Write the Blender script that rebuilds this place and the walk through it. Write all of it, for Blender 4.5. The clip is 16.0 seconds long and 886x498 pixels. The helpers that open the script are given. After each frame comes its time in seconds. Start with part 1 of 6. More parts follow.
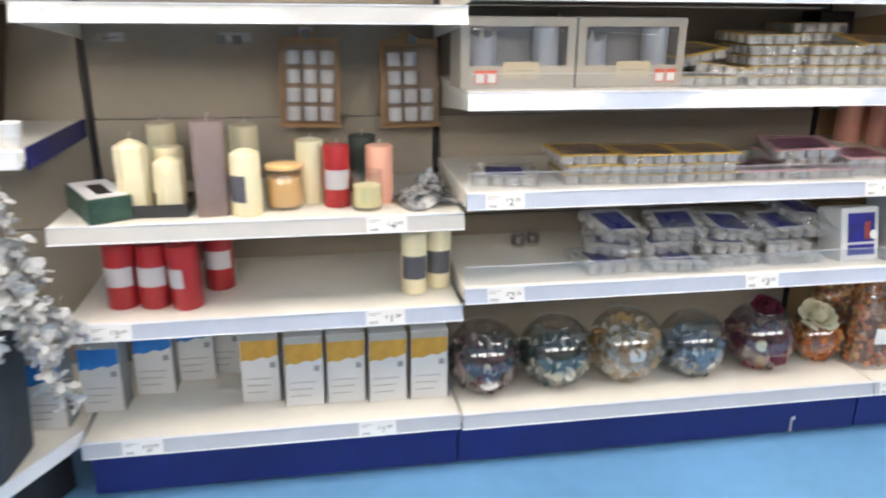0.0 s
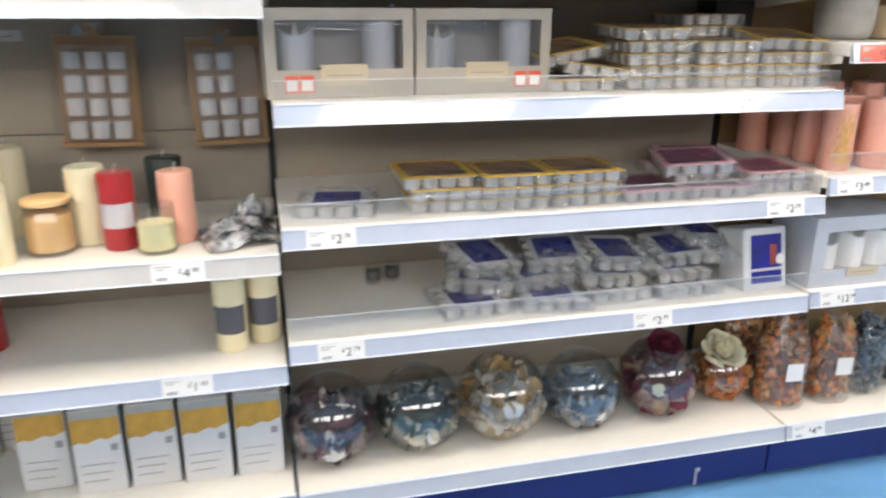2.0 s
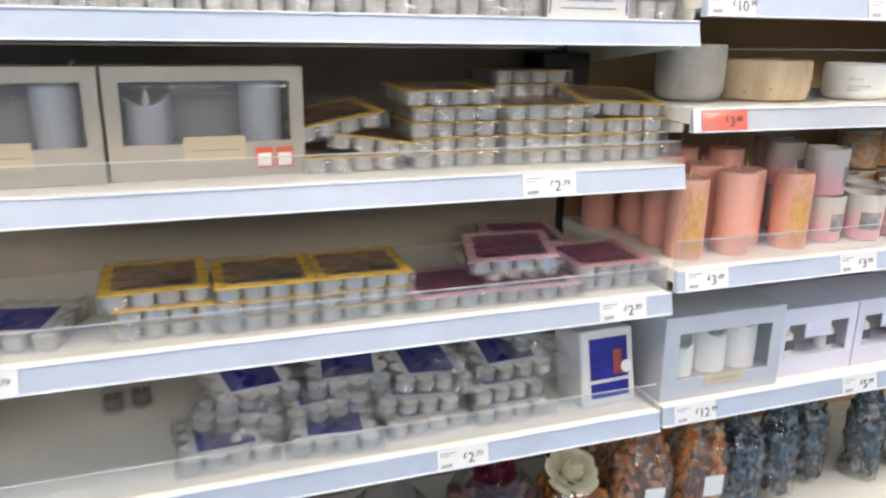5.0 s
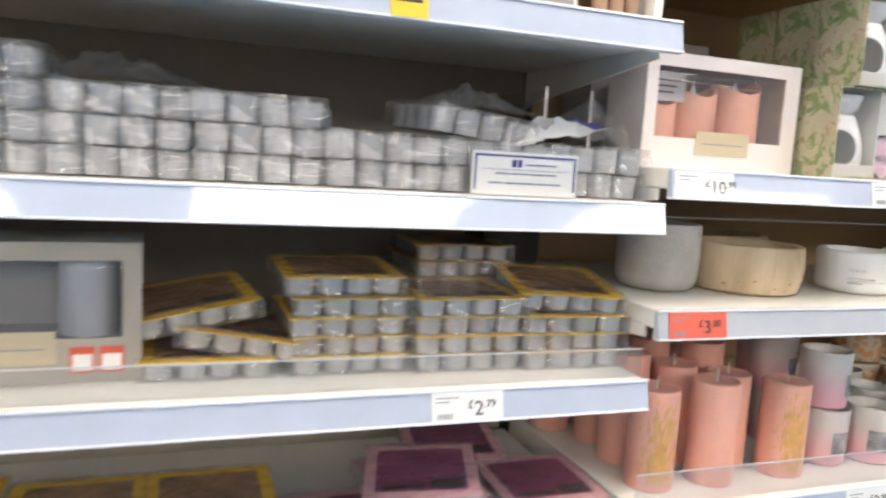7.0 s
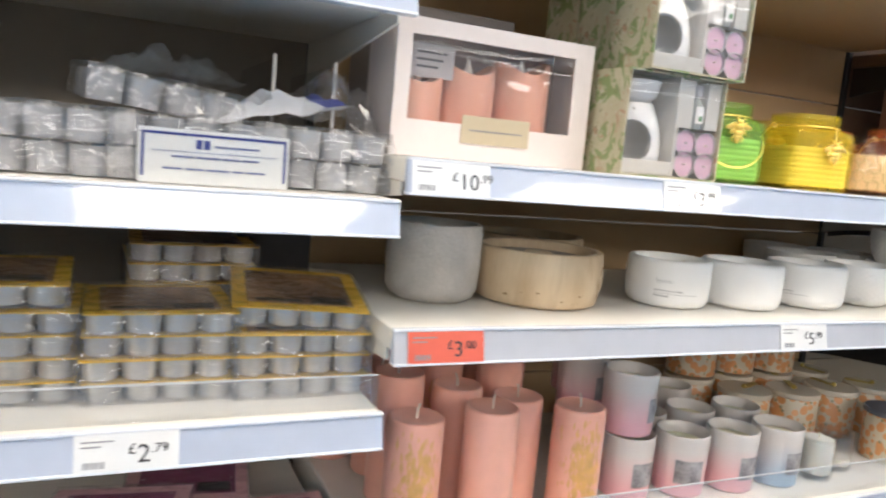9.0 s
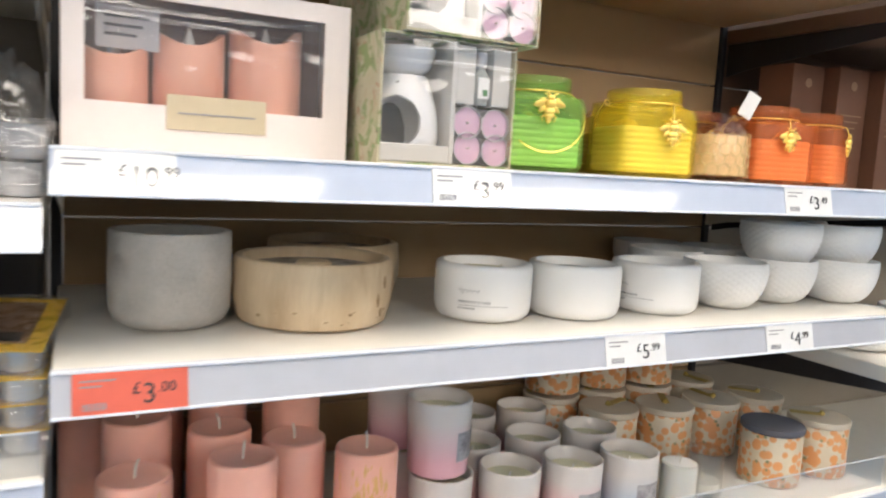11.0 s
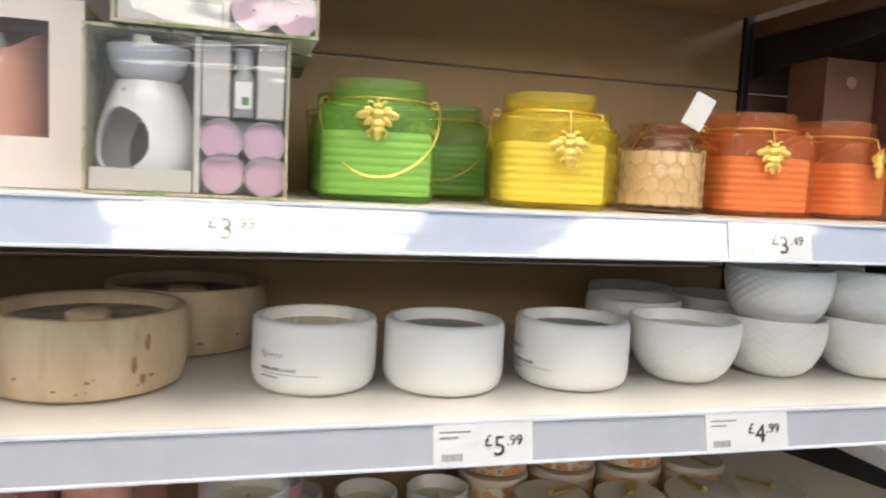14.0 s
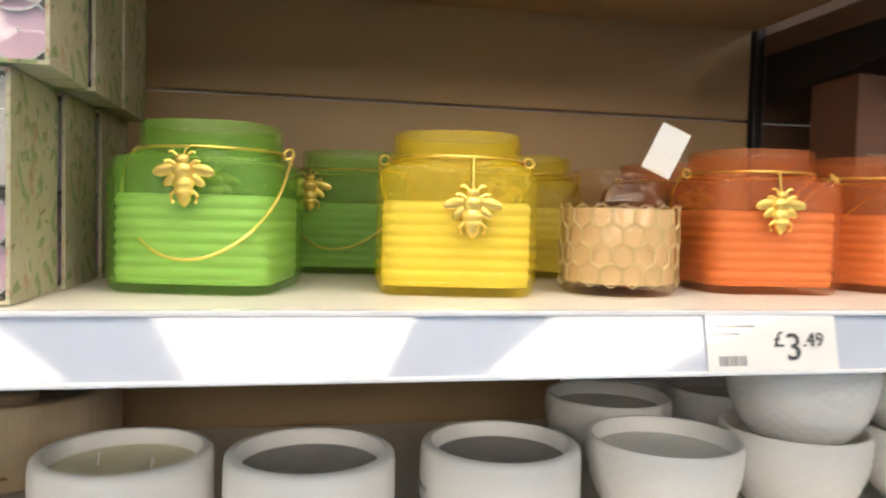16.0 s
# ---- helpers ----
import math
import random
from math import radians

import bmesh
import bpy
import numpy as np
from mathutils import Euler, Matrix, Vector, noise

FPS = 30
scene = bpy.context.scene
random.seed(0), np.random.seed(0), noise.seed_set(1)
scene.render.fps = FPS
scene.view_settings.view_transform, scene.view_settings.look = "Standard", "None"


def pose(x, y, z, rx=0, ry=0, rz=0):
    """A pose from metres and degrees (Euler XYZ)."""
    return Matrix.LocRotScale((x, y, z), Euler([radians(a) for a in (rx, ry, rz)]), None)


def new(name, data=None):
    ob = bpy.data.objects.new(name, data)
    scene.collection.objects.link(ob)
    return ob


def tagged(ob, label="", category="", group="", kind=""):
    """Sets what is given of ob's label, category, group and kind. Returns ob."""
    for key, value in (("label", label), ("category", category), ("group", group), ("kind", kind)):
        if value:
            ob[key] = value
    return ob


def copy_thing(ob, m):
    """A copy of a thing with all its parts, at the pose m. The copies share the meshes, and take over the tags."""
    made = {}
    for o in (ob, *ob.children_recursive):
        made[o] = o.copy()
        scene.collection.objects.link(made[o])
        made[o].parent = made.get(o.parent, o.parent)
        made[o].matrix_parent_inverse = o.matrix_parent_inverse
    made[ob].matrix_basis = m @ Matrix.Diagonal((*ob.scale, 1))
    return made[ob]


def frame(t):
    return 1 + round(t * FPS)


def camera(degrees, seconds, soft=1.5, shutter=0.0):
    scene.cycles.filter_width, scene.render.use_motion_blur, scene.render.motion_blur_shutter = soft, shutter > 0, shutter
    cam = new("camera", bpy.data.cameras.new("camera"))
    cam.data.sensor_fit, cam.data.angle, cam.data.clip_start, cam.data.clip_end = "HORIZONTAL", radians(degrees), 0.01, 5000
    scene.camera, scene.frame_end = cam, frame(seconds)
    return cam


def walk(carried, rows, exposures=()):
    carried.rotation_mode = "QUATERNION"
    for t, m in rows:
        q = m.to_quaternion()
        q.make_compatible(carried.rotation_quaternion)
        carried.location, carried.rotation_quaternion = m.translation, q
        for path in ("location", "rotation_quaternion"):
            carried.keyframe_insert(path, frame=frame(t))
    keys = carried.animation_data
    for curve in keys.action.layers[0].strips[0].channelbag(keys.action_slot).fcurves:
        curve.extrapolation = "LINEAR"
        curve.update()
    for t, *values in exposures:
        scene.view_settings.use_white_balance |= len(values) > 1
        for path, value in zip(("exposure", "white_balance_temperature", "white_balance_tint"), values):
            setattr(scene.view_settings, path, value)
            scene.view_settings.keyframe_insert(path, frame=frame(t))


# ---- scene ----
cam = camera(61.8, 16.0, soft=2.1, shutter=0.8)
METRES, EYE, TILT, LEAN, TURN = 2.755, 1.24, 0.0, 0.0, -9.7
ROWS = [
    (0.0, 0.0, 0.0, 0.0, 0.17, -18.28, -0.51),
    (0.5, 0.0334, 0.0376, -0.007, -0.85, -17.73, -1.15),
    (1.0, 0.0598, 0.0707, -0.0015, -0.3, -17.18, -1.94),
    (1.5, 0.0786, 0.0967, -0.0025, -1.05, -18.39, -0.55),
    (2.0, 0.0984, 0.1305, -0.0037, -4.06, -18.61, -0.32),
    (2.5, 0.1126, 0.1637, -0.0007, -5.69, -18.59, -1.33),
    (3.0, 0.1262, 0.1947, 0.0019, -8.53, -17.77, -1.01),
    (5.5, 0.2559, 0.2852, 0.0124, -9.41, -14.56, -0.65),
    (6.0, 0.274, 0.3116, 0.0257, -7.7, -9.99, -2.07),
    (6.5, 0.2823, 0.341, 0.0313, -7.14, -8.83, -3.14),
    (7.0, 0.2941, 0.3702, 0.0357, -9.55, -7.14, -3.46),
    (7.5, 0.3152, 0.3923, 0.0391, -12.35, -7.56, -2.63),
    (8.0, 0.3411, 0.4066, 0.0385, -14.13, -7.77, -2.39),
    (8.5, 0.3765, 0.4156, 0.0385, -14.78, -7.8, -4.19),
    (9.0, 0.4055, 0.4176, 0.0395, -14.2, -7.39, -5.13),
    (9.5, 0.4302, 0.4195, 0.0389, -14.49, -7.55, -4.61),
    (10.0, 0.4607, 0.4277, 0.0374, -17.37, -7.45, -3.89),
    (12.5, 0.5908, 0.4983, 0.0431, -13.89, -5.56, -1.27),
    (13.0, 0.62, 0.5017, 0.0458, -10.15, -5.6, -2.67),
    (13.5, 0.6462, 0.5024, 0.0461, -6.44, -5.52, -3.67),
    (14.0, 0.6624, 0.5089, 0.0461, -5.05, -5.33, -2.8),
    (14.5, 0.6802, 0.5245, 0.0449, -5.42, -4.92, -2.58),
    (15.0, 0.6988, 0.5506, 0.0501, -5.48, -3.89, -3.62),
    (15.5, 0.7098, 0.5724, 0.0557, -4.75, -2.48, -3.58),
    (16.0, 0.7206, 0.5908, 0.0579, -1.71, -2.41, -1.42),
]
walk(cam, [(t, pose(0, 0, EYE, TILT, LEAN, TURN) @ pose(METRES * x, METRES * y, METRES * z, 90 + pitch, roll, yaw)) for t, x, y, z, yaw, pitch, roll in ROWS],
     exposures=((0, -0.19, 6450, 14), (4, -0.25, 6400, 14), (7, -0.38, 6400, 14), (9, -0.44, 6350, 14), (12.5, -0.46, 6550, 14), (13.3, -0.62, 6450, 14), (14.5, -0.60, 6450, 14), (16, -0.60, 6900, 14)))

# ---- world and light ----
world = bpy.data.worlds.new("world")
scene.world = world
world.use_nodes = True
world.node_tree.nodes["Background"].inputs[0].default_value = (0.9, 0.95, 1.0, 1)
world.node_tree.nodes["Background"].inputs[1].default_value = 0.05
TUBE = 11.8


# ---- materials ----
def mat(name, col, rough=0.5, metal=0.0, var=0.12, scale=12.0, bump=0.0, bscale=120.0, trans=0.0, sss=0.0, coat=0.0, col2=None, emit=0.0, spec=0.5, rand=0.0):
    """Principled surface with two scales of colour variation and a fine relief."""
    m = bpy.data.materials.new(name)
    m.use_nodes = True
    nt = m.node_tree
    b = nt.nodes["Principled BSDF"]
    tc = nt.nodes.new("ShaderNodeTexCoord")
    n1 = nt.nodes.new("ShaderNodeTexNoise")
    n1.inputs["Scale"].default_value = scale
    n1.inputs["Detail"].default_value = 6
    nt.links.new(tc.outputs["Object"], n1.inputs["Vector"])
    n2 = nt.nodes.new("ShaderNodeTexNoise")
    n2.inputs["Scale"].default_value = scale * 9
    n2.inputs["Detail"].default_value = 3
    nt.links.new(tc.outputs["Object"], n2.inputs["Vector"])
    add = nt.nodes.new("ShaderNodeMath")
    add.operation = "MULTIPLY_ADD"
    nt.links.new(n2.outputs["Fac"], add.inputs[0])
    add.inputs[1].default_value = 0.35
    nt.links.new(n1.outputs["Fac"], add.inputs[2])
    rng = nt.nodes.new("ShaderNodeMapRange")
    rng.inputs["From Min"].default_value = 0.45
    rng.inputs["From Max"].default_value = 0.9
    nt.links.new(add.outputs[0], rng.inputs["Value"])
    mix = nt.nodes.new("ShaderNodeMix")
    mix.data_type = "RGBA"
    nt.links.new(rng.outputs["Result"], mix.inputs["Factor"])
    c2 = col2 if col2 else [c * (1 - var) for c in col]
    mix.inputs["A"].default_value = (*col, 1)
    mix.inputs["B"].default_value = (*c2, 1)
    out = mix.outputs["Result"]
    if rand:
        oi = nt.nodes.new("ShaderNodeObjectInfo")
        mr = nt.nodes.new("ShaderNodeMapRange")
        mr.inputs["To Min"].default_value = 1 - rand
        mr.inputs["To Max"].default_value = 1 + rand
        nt.links.new(oi.outputs["Random"], mr.inputs["Value"])
        hs = nt.nodes.new("ShaderNodeHueSaturation")
        nt.links.new(mr.outputs["Result"], hs.inputs["Value"])
        nt.links.new(out, hs.inputs["Color"])
        out = hs.outputs["Color"]
    nt.links.new(out, b.inputs["Base Color"])
    b.inputs["Roughness"].default_value = rough
    b.inputs["Metallic"].default_value = metal
    b.inputs["Transmission Weight"].default_value = trans
    b.inputs["Specular IOR Level"].default_value = spec
    if sss:
        b.inputs["Subsurface Weight"].default_value = sss
        b.inputs["Subsurface Radius"].default_value = (0.02, 0.012, 0.008)
    b.inputs["Coat Weight"].default_value = coat
    b.inputs["Coat Roughness"].default_value = 0.055
    b.inputs["Coat IOR"].default_value = 1.9 if coat == 1.0 else 1.5
    if emit:
        b.inputs["Emission Color"].default_value = (*col, 1)
        b.inputs["Emission Strength"].default_value = emit
    if bump:
        n3 = nt.nodes.new("ShaderNodeTexNoise")
        n3.inputs["Scale"].default_value = bscale
        n3.inputs["Detail"].default_value = 4
        nt.links.new(tc.outputs["Object"], n3.inputs["Vector"])
        bp = nt.nodes.new("ShaderNodeBump")
        bp.inputs["Strength"].default_value = bump
        bp.inputs["Distance"].default_value = 0.003
        nt.links.new(n3.outputs["Fac"], bp.inputs["Height"])
        nt.links.new(bp.outputs["Normal"], b.inputs["Normal"])
    return m


def clear(name, tint=(1, 1, 1), gloss=0.1, rough=0.08, bump=0.0, bscale=40.0, haze=0.0, slant=0.6):
    """Thin clear plastic or glass: it lets light straight through and mirrors more at a slant."""
    m = bpy.data.materials.new(name)
    m.use_nodes = True
    nt = m.node_tree
    nt.nodes.remove(nt.nodes["Principled BSDF"])
    tr = nt.nodes.new("ShaderNodeBsdfTransparent")
    tr.inputs["Color"].default_value = (*tint, 1)
    gl = nt.nodes.new("ShaderNodeBsdfGlossy")
    gl.inputs["Roughness"].default_value = rough
    fr = nt.nodes.new("ShaderNodeLayerWeight")
    fr.inputs["Blend"].default_value = 0.5
    pw = nt.nodes.new("ShaderNodeMath")
    pw.operation = "POWER"
    pw.inputs[1].default_value = 4.0
    nt.links.new(fr.outputs["Facing"], pw.inputs[0])
    ad = nt.nodes.new("ShaderNodeMath")
    ad.operation = "MULTIPLY_ADD"
    ad.use_clamp = True
    ad.inputs[1].default_value = slant
    ad.inputs[2].default_value = gloss
    nt.links.new(pw.outputs[0], ad.inputs[0])
    mx = nt.nodes.new("ShaderNodeMixShader")
    nt.links.new(ad.outputs[0], mx.inputs[0])
    base = tr.outputs[0]
    if haze:
        df = nt.nodes.new("ShaderNodeBsdfDiffuse")
        df.inputs["Color"].default_value = (0.85, 0.86, 0.88, 1)
        hz = nt.nodes.new("ShaderNodeMixShader")
        hz.inputs[0].default_value = haze
        nt.links.new(tr.outputs[0], hz.inputs[1])
        nt.links.new(df.outputs[0], hz.inputs[2])
        base = hz.outputs[0]
    nt.links.new(base, mx.inputs[1])
    nt.links.new(gl.outputs[0], mx.inputs[2])
    nt.links.new(mx.outputs[0], nt.nodes["Material Output"].inputs[0])
    if bump:
        tc = nt.nodes.new("ShaderNodeTexCoord")
        n3 = nt.nodes.new("ShaderNodeTexNoise")
        n3.inputs["Scale"].default_value = bscale
        nt.links.new(tc.outputs["Object"], n3.inputs["Vector"])
        bp = nt.nodes.new("ShaderNodeBump")
        bp.inputs["Strength"].default_value = bump
        bp.inputs["Distance"].default_value = 0.01
        nt.links.new(n3.outputs["Fac"], bp.inputs["Height"])
        nt.links.new(bp.outputs["Normal"], gl.inputs["Normal"])
        nt.links.new(bp.outputs["Normal"], fr.inputs["Normal"])
    return m


M_SHELF = mat("cream enamelled steel", (0.84, 0.805, 0.735), 0.38, var=0.1, scale=5, bump=0.05, bscale=300)
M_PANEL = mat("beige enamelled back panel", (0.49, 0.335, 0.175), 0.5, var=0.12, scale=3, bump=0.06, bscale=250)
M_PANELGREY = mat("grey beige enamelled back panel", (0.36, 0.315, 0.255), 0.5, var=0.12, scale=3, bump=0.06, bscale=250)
# The dimness of the last bay's upper part is put into this brown.
M_SHADEBROWN = mat("shade brown panel and shelf", (0.17, 0.105, 0.07), 0.5, var=0.15, scale=3, bump=0.06, bscale=250)
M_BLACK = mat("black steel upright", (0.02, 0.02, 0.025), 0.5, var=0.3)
M_BLUE = mat("navy blue enamel", (0.012, 0.02, 0.19), 0.33, var=0.3, scale=4, bump=0.05)
M_STRIP = mat("white plastic ticket strip", (0.84, 0.86, 0.90), 0.22, var=0.08, scale=6)
M_INSERT = mat("pale blue grey glossy strip", (0.52, 0.58, 0.71), 0.3, var=0.12, scale=5, coat=1.0)
M_INSERT2 = mat("pale grey glossy strip", (0.52, 0.54, 0.60), 0.3, var=0.12, scale=5, coat=1.0)
M_INSERT3 = mat("off white glossy strip", (0.62, 0.61, 0.59), 0.3, var=0.12, scale=5, coat=1.0)
M_TICKET = mat("white ticket card", (0.86, 0.85, 0.82), 0.5, var=0.06, scale=20)
M_INK = mat("black printing ink", (0.03, 0.03, 0.035), 0.6)
M_GREYINK = mat("grey printing ink", (0.3, 0.3, 0.32), 0.6)
M_REDTICKET = mat("red ticket card", (0.75, 0.13, 0.08), 0.4, coat=0.6)
M_FLOOR = mat("blue vinyl floor", (0.17, 0.40, 0.70), 0.42, var=0.22, scale=2.2, bump=0.05, bscale=90)
M_WALL = mat("painted plaster", (0.34, 0.33, 0.32), 0.8, var=0.08, scale=2, bump=0.1)
M_CEIL = mat("white ceiling tile", (0.8, 0.8, 0.8), 0.85, var=0.06, scale=30, bump=0.2)
M_TUBE = mat("lit tube diffuser", (1.0, 0.915, 0.78), 0.4, var=0.0, emit=TUBE)
M_ALU = mat("tealight aluminium", (0.60, 0.595, 0.58), 0.36, 0.7, var=0.1, scale=60, rand=0.08)
M_WAX = mat("white wax", (0.84, 0.82, 0.78), 0.45, sss=0.15, var=0.06)
M_WICK = mat("cotton wick", (0.75, 0.70, 0.62), 0.8)
M_CREAM = mat("cream wax", (0.84, 0.76, 0.52), 0.42, sss=0.2, var=0.08, scale=14, bump=0.05)
M_RED = mat("red wax", (0.42, 0.025, 0.03), 0.36, sss=0.08, var=0.25, scale=10, bump=0.05)
M_MAUVE = mat("mauve brown wax", (0.27, 0.20, 0.19), 0.5, var=0.15, bump=0.08)
M_PEACH = mat("peach wax", (0.86, 0.45, 0.33), 0.4, sss=0.2, var=0.12, scale=9, bump=0.05)
M_CORAL = mat("coral wax", (0.90, 0.47, 0.36), 0.32, sss=0.2, var=0.16, scale=7, bump=0.05)
M_DARKLAB = mat("charcoal paper label", (0.10, 0.10, 0.12), 0.6, var=0.2)
M_PALELAB = mat("silver grey paper label", (0.55, 0.53, 0.55), 0.5, var=0.15)
M_GOLD = mat("polished gold metal", (1.0, 0.74, 0.20), 0.32, 0.72, var=0.1, scale=60)
M_FILM = clear("clear wrapping film", gloss=0.12, rough=0.12, bump=1.0, bscale=42, haze=0.045, slant=0.42)
M_GLASS = clear("clear glass", tint=(0.90, 0.91, 0.91), gloss=0.20, rough=0.012)
M_CLEARGLASS = clear("thin clear glass", tint=(0.96, 0.96, 0.95), gloss=0.06, rough=0.03)
M_ACRYL = clear("clear acrylic", tint=(0.96, 0.97, 0.98), gloss=0.05, rough=0.1)
# Clear acrylic with a slight white veil mixed in.
M_RISER = clear("hazy clear acrylic", tint=(0.95, 0.96, 0.97), gloss=0.05, rough=0.12, haze=0.045)
# The faint white haze puts glare into the window film.
M_WINDOW = clear("clear window with glare haze", tint=(0.97, 0.97, 0.98), gloss=0.08, rough=0.06, bump=0.3, bscale=14, haze=0.05)


M_PALEEDGE = mat("cut acrylic edge", (0.62, 0.64, 0.66), 0.25, var=0.1)
M_TICKETGLOSS = mat("white ticket behind a glossy strip", (0.86, 0.86, 0.85), 0.4, var=0.05, scale=20, coat=1.0)
M_INKGLOSS = mat("black ink behind a glossy strip", (0.04, 0.04, 0.045), 0.5, coat=1.0)
M_GREYINKGLOSS = mat("grey ink behind a glossy strip", (0.3, 0.3, 0.32), 0.5, coat=1.0)


# ---- geometry helpers ----
def part(name, bm, material, parent=None, label="", smooth=False):
    """Links a bmesh as one mesh object under a thing or a part."""
    bmesh.ops.recalc_face_normals(bm, faces=bm.faces)
    me = bpy.data.meshes.new(name)
    bm.to_mesh(me)
    bm.free()
    for mm in (material if isinstance(material, (list, tuple)) else [material]):
        me.materials.append(mm)
    if smooth:
        for p in me.polygons:
            p.use_smooth = True
        me.set_sharp_from_angle(angle=radians(40))
    ob = new(name, me)
    ob.parent = parent
    if label:
        ob["label"] = label
    return ob


def thing(name, label, category, group="", kind="", m=None):
    ob = new(name)
    ob.empty_display_size = 0.02
    if m is not None:
        ob.matrix_basis = m
    return tagged(ob, label, category, group, kind)


def box(bm, x0, x1, y0, y1, z0, z1, bevel=0.0, mi=0):
    r = bmesh.ops.create_cube(bm, size=1.0, matrix=Matrix.Translation(((x0 + x1) / 2, (y0 + y1) / 2, (z0 + z1) / 2)) @ Matrix.Diagonal((x1 - x0, y1 - y0, z1 - z0, 1)))
    fs = {f for v in r["verts"] for f in v.link_faces}
    for f in fs:
        f.material_index = mi
    if bevel:
        es = {e for v in r["verts"] for e in v.link_edges}
        rb = bmesh.ops.bevel(bm, geom=list(es), offset=bevel, segments=2, profile=0.5, affect="EDGES")
        for f in rb["faces"]:
            f.material_index = mi
    return bm


def rect_tube(w, h, y0, y1, th, back=False):
    """A rectangular sleeve along y, optionally with a back wall."""
    def r4(a, y):
        return [(-w / 2 + a, y, a), (w / 2 - a, y, a), (w / 2 - a, y, h - a), (-w / 2 + a, y, h - a)]
    bm = bmesh.new()
    rings = [r4(0, y0), r4(0, y1), r4(th, y1), r4(th, y0)] if not back else [r4(th, y1 - th), r4(th, y0), r4(0, y0), r4(0, y1)]
    if not back:
        rings.append(rings[0])
    loft(bm, rings, close_bottom=back, close_top=back)
    bmesh.ops.remove_doubles(bm, verts=bm.verts, dist=1e-6)
    return bm


def boxm(x0, x1, y0, y1, z0, z1, bevel=0.0):
    return box(bmesh.new(), x0, x1, y0, y1, z0, z1, bevel)


def ring(n, r, z, power=2.0, ry=None, turn=0.0):
    """Points of a circle (power 2) or a rounded square (higher)."""
    ry = r if ry is None else ry
    pts = []
    for i in range(n):
        a = 2 * math.pi * i / n + turn
        c, s = math.cos(a), math.sin(a)
        k = (abs(c) ** power + abs(s) ** power) ** (-1 / power)
        pts.append((r * k * c, ry * k * s, z))
    return pts


def loft(bm, rings, mi=0, close_bottom=True, close_top=True, at=(0, 0, 0)):
    rows = [[bm.verts.new((x + at[0], y + at[1], z + at[2])) for x, y, z in rg] for rg in rings]
    for a, b in zip(rows, rows[1:]):
        n = len(a)
        for i in range(n):
            bm.faces.new((a[i], a[(i + 1) % n], b[(i + 1) % n], b[i])).material_index = mi
    if close_bottom:
        bm.faces.new(rows[0][::-1]).material_index = mi
    if close_top:
        bm.faces.new(rows[-1]).material_index = mi
    return bm


def lathe(bm, prof, n=32, mi=0, power=2.0, at=(0, 0, 0), close_bottom=True, close_top=True, sq=1.0):
    return loft(bm, [ring(n, r, z, power, r * sq) for r, z in prof], mi, close_bottom, close_top, at)


def tube(bm, pts, r, n=8):
    """A round wire along points."""
    rows = []
    for i, p in enumerate(pts):
        p = Vector(p)
        d = (Vector(pts[min(i + 1, len(pts) - 1)]) - Vector(pts[max(i - 1, 0)])).normalized()
        u = d.cross(Vector((0, 0, 1)))
        u = u.normalized() if u.length > 0.01 else Vector((1, 0, 0))
        v = d.cross(u)
        rows.append([tuple(p + r * (math.cos(2 * math.pi * k / n) * u + math.sin(2 * math.pi * k / n) * v)) for k in range(n)])
    return loft(bm, rows)


def lettering(text, size, material, parent, m, name="lettering"):
    cu = bpy.data.curves.new("lettering", "FONT")
    cu.body, cu.size, cu.extrude, cu.resolution_u = text, size, 0.0004, 3
    tmp = bpy.data.objects.new("lettering_source", cu)
    me = bpy.data.meshes.new_from_object(tmp)
    bpy.data.objects.remove(tmp)
    me.materials.append(material)
    ob = new(name, me)
    ob.parent, ob.matrix_basis = parent, m
    return ob


# ---- the shop around ----
FRONT, BACK = 1.722, 2.18
def slab(name, x0, x1, y0, y1, z0, z1, material, label, category):
    return tagged(part(name, boxm(x0, x1, y0, y1, z0, z1), material), label, category, kind="structure")


slab("floor", -6, 9, -7, 4, -0.1, 0.0, M_FLOOR, "pale blue vinyl shop floor", "floor")
slab("wall_north", -6, 9, 4, 4.2, 0, 3.2, M_WALL, "plain painted shop wall", "wall")
slab("wall_south", -6, 9, -7.2, -7, 0, 3.2, M_WALL, "plain painted shop wall", "wall")
slab("wall_west", -6.2, -6, -7.2, 4.2, 0, 3.2, M_WALL, "plain painted shop wall", "wall")
slab("wall_east", 9, 9.2, -7.2, 4.2, 0, 3.2, M_WALL, "plain painted shop wall", "wall")
# Added wall, never in view: its height sets how much low light passes.
slab("wall_light_block", -6, 9, -1.45, -1.35, 0, 1.65, M_WALL, "unseen low wall added to block slanting lamp light", "wall")
slab("ceiling", -6.2, 9.2, -7.2, 4.2, 3.2, 3.35, M_CEIL, "white suspended shop ceiling", "ceiling")


def ceiling_light():
    t = thing("ceiling_light", "long white ceiling light with four lit panels", "light", "ceiling lights")
    bm = bmesh.new()
    box(bm, -1.15, 1.15, -0.25, 0.25, 0.03, 0.09, 0.005)
    part("housing", bm, M_STRIP, t)
    for k in range(4):
        part("diffuser", boxm(-1.14 + 0.575 * k, -0.585 + 0.575 * k, -0.24, 0.24, 0.0, 0.028, 0.01), M_TUBE, t)
    return t


light = ceiling_light()
light.matrix_basis = pose(-1.4, 0.45, 3.11)
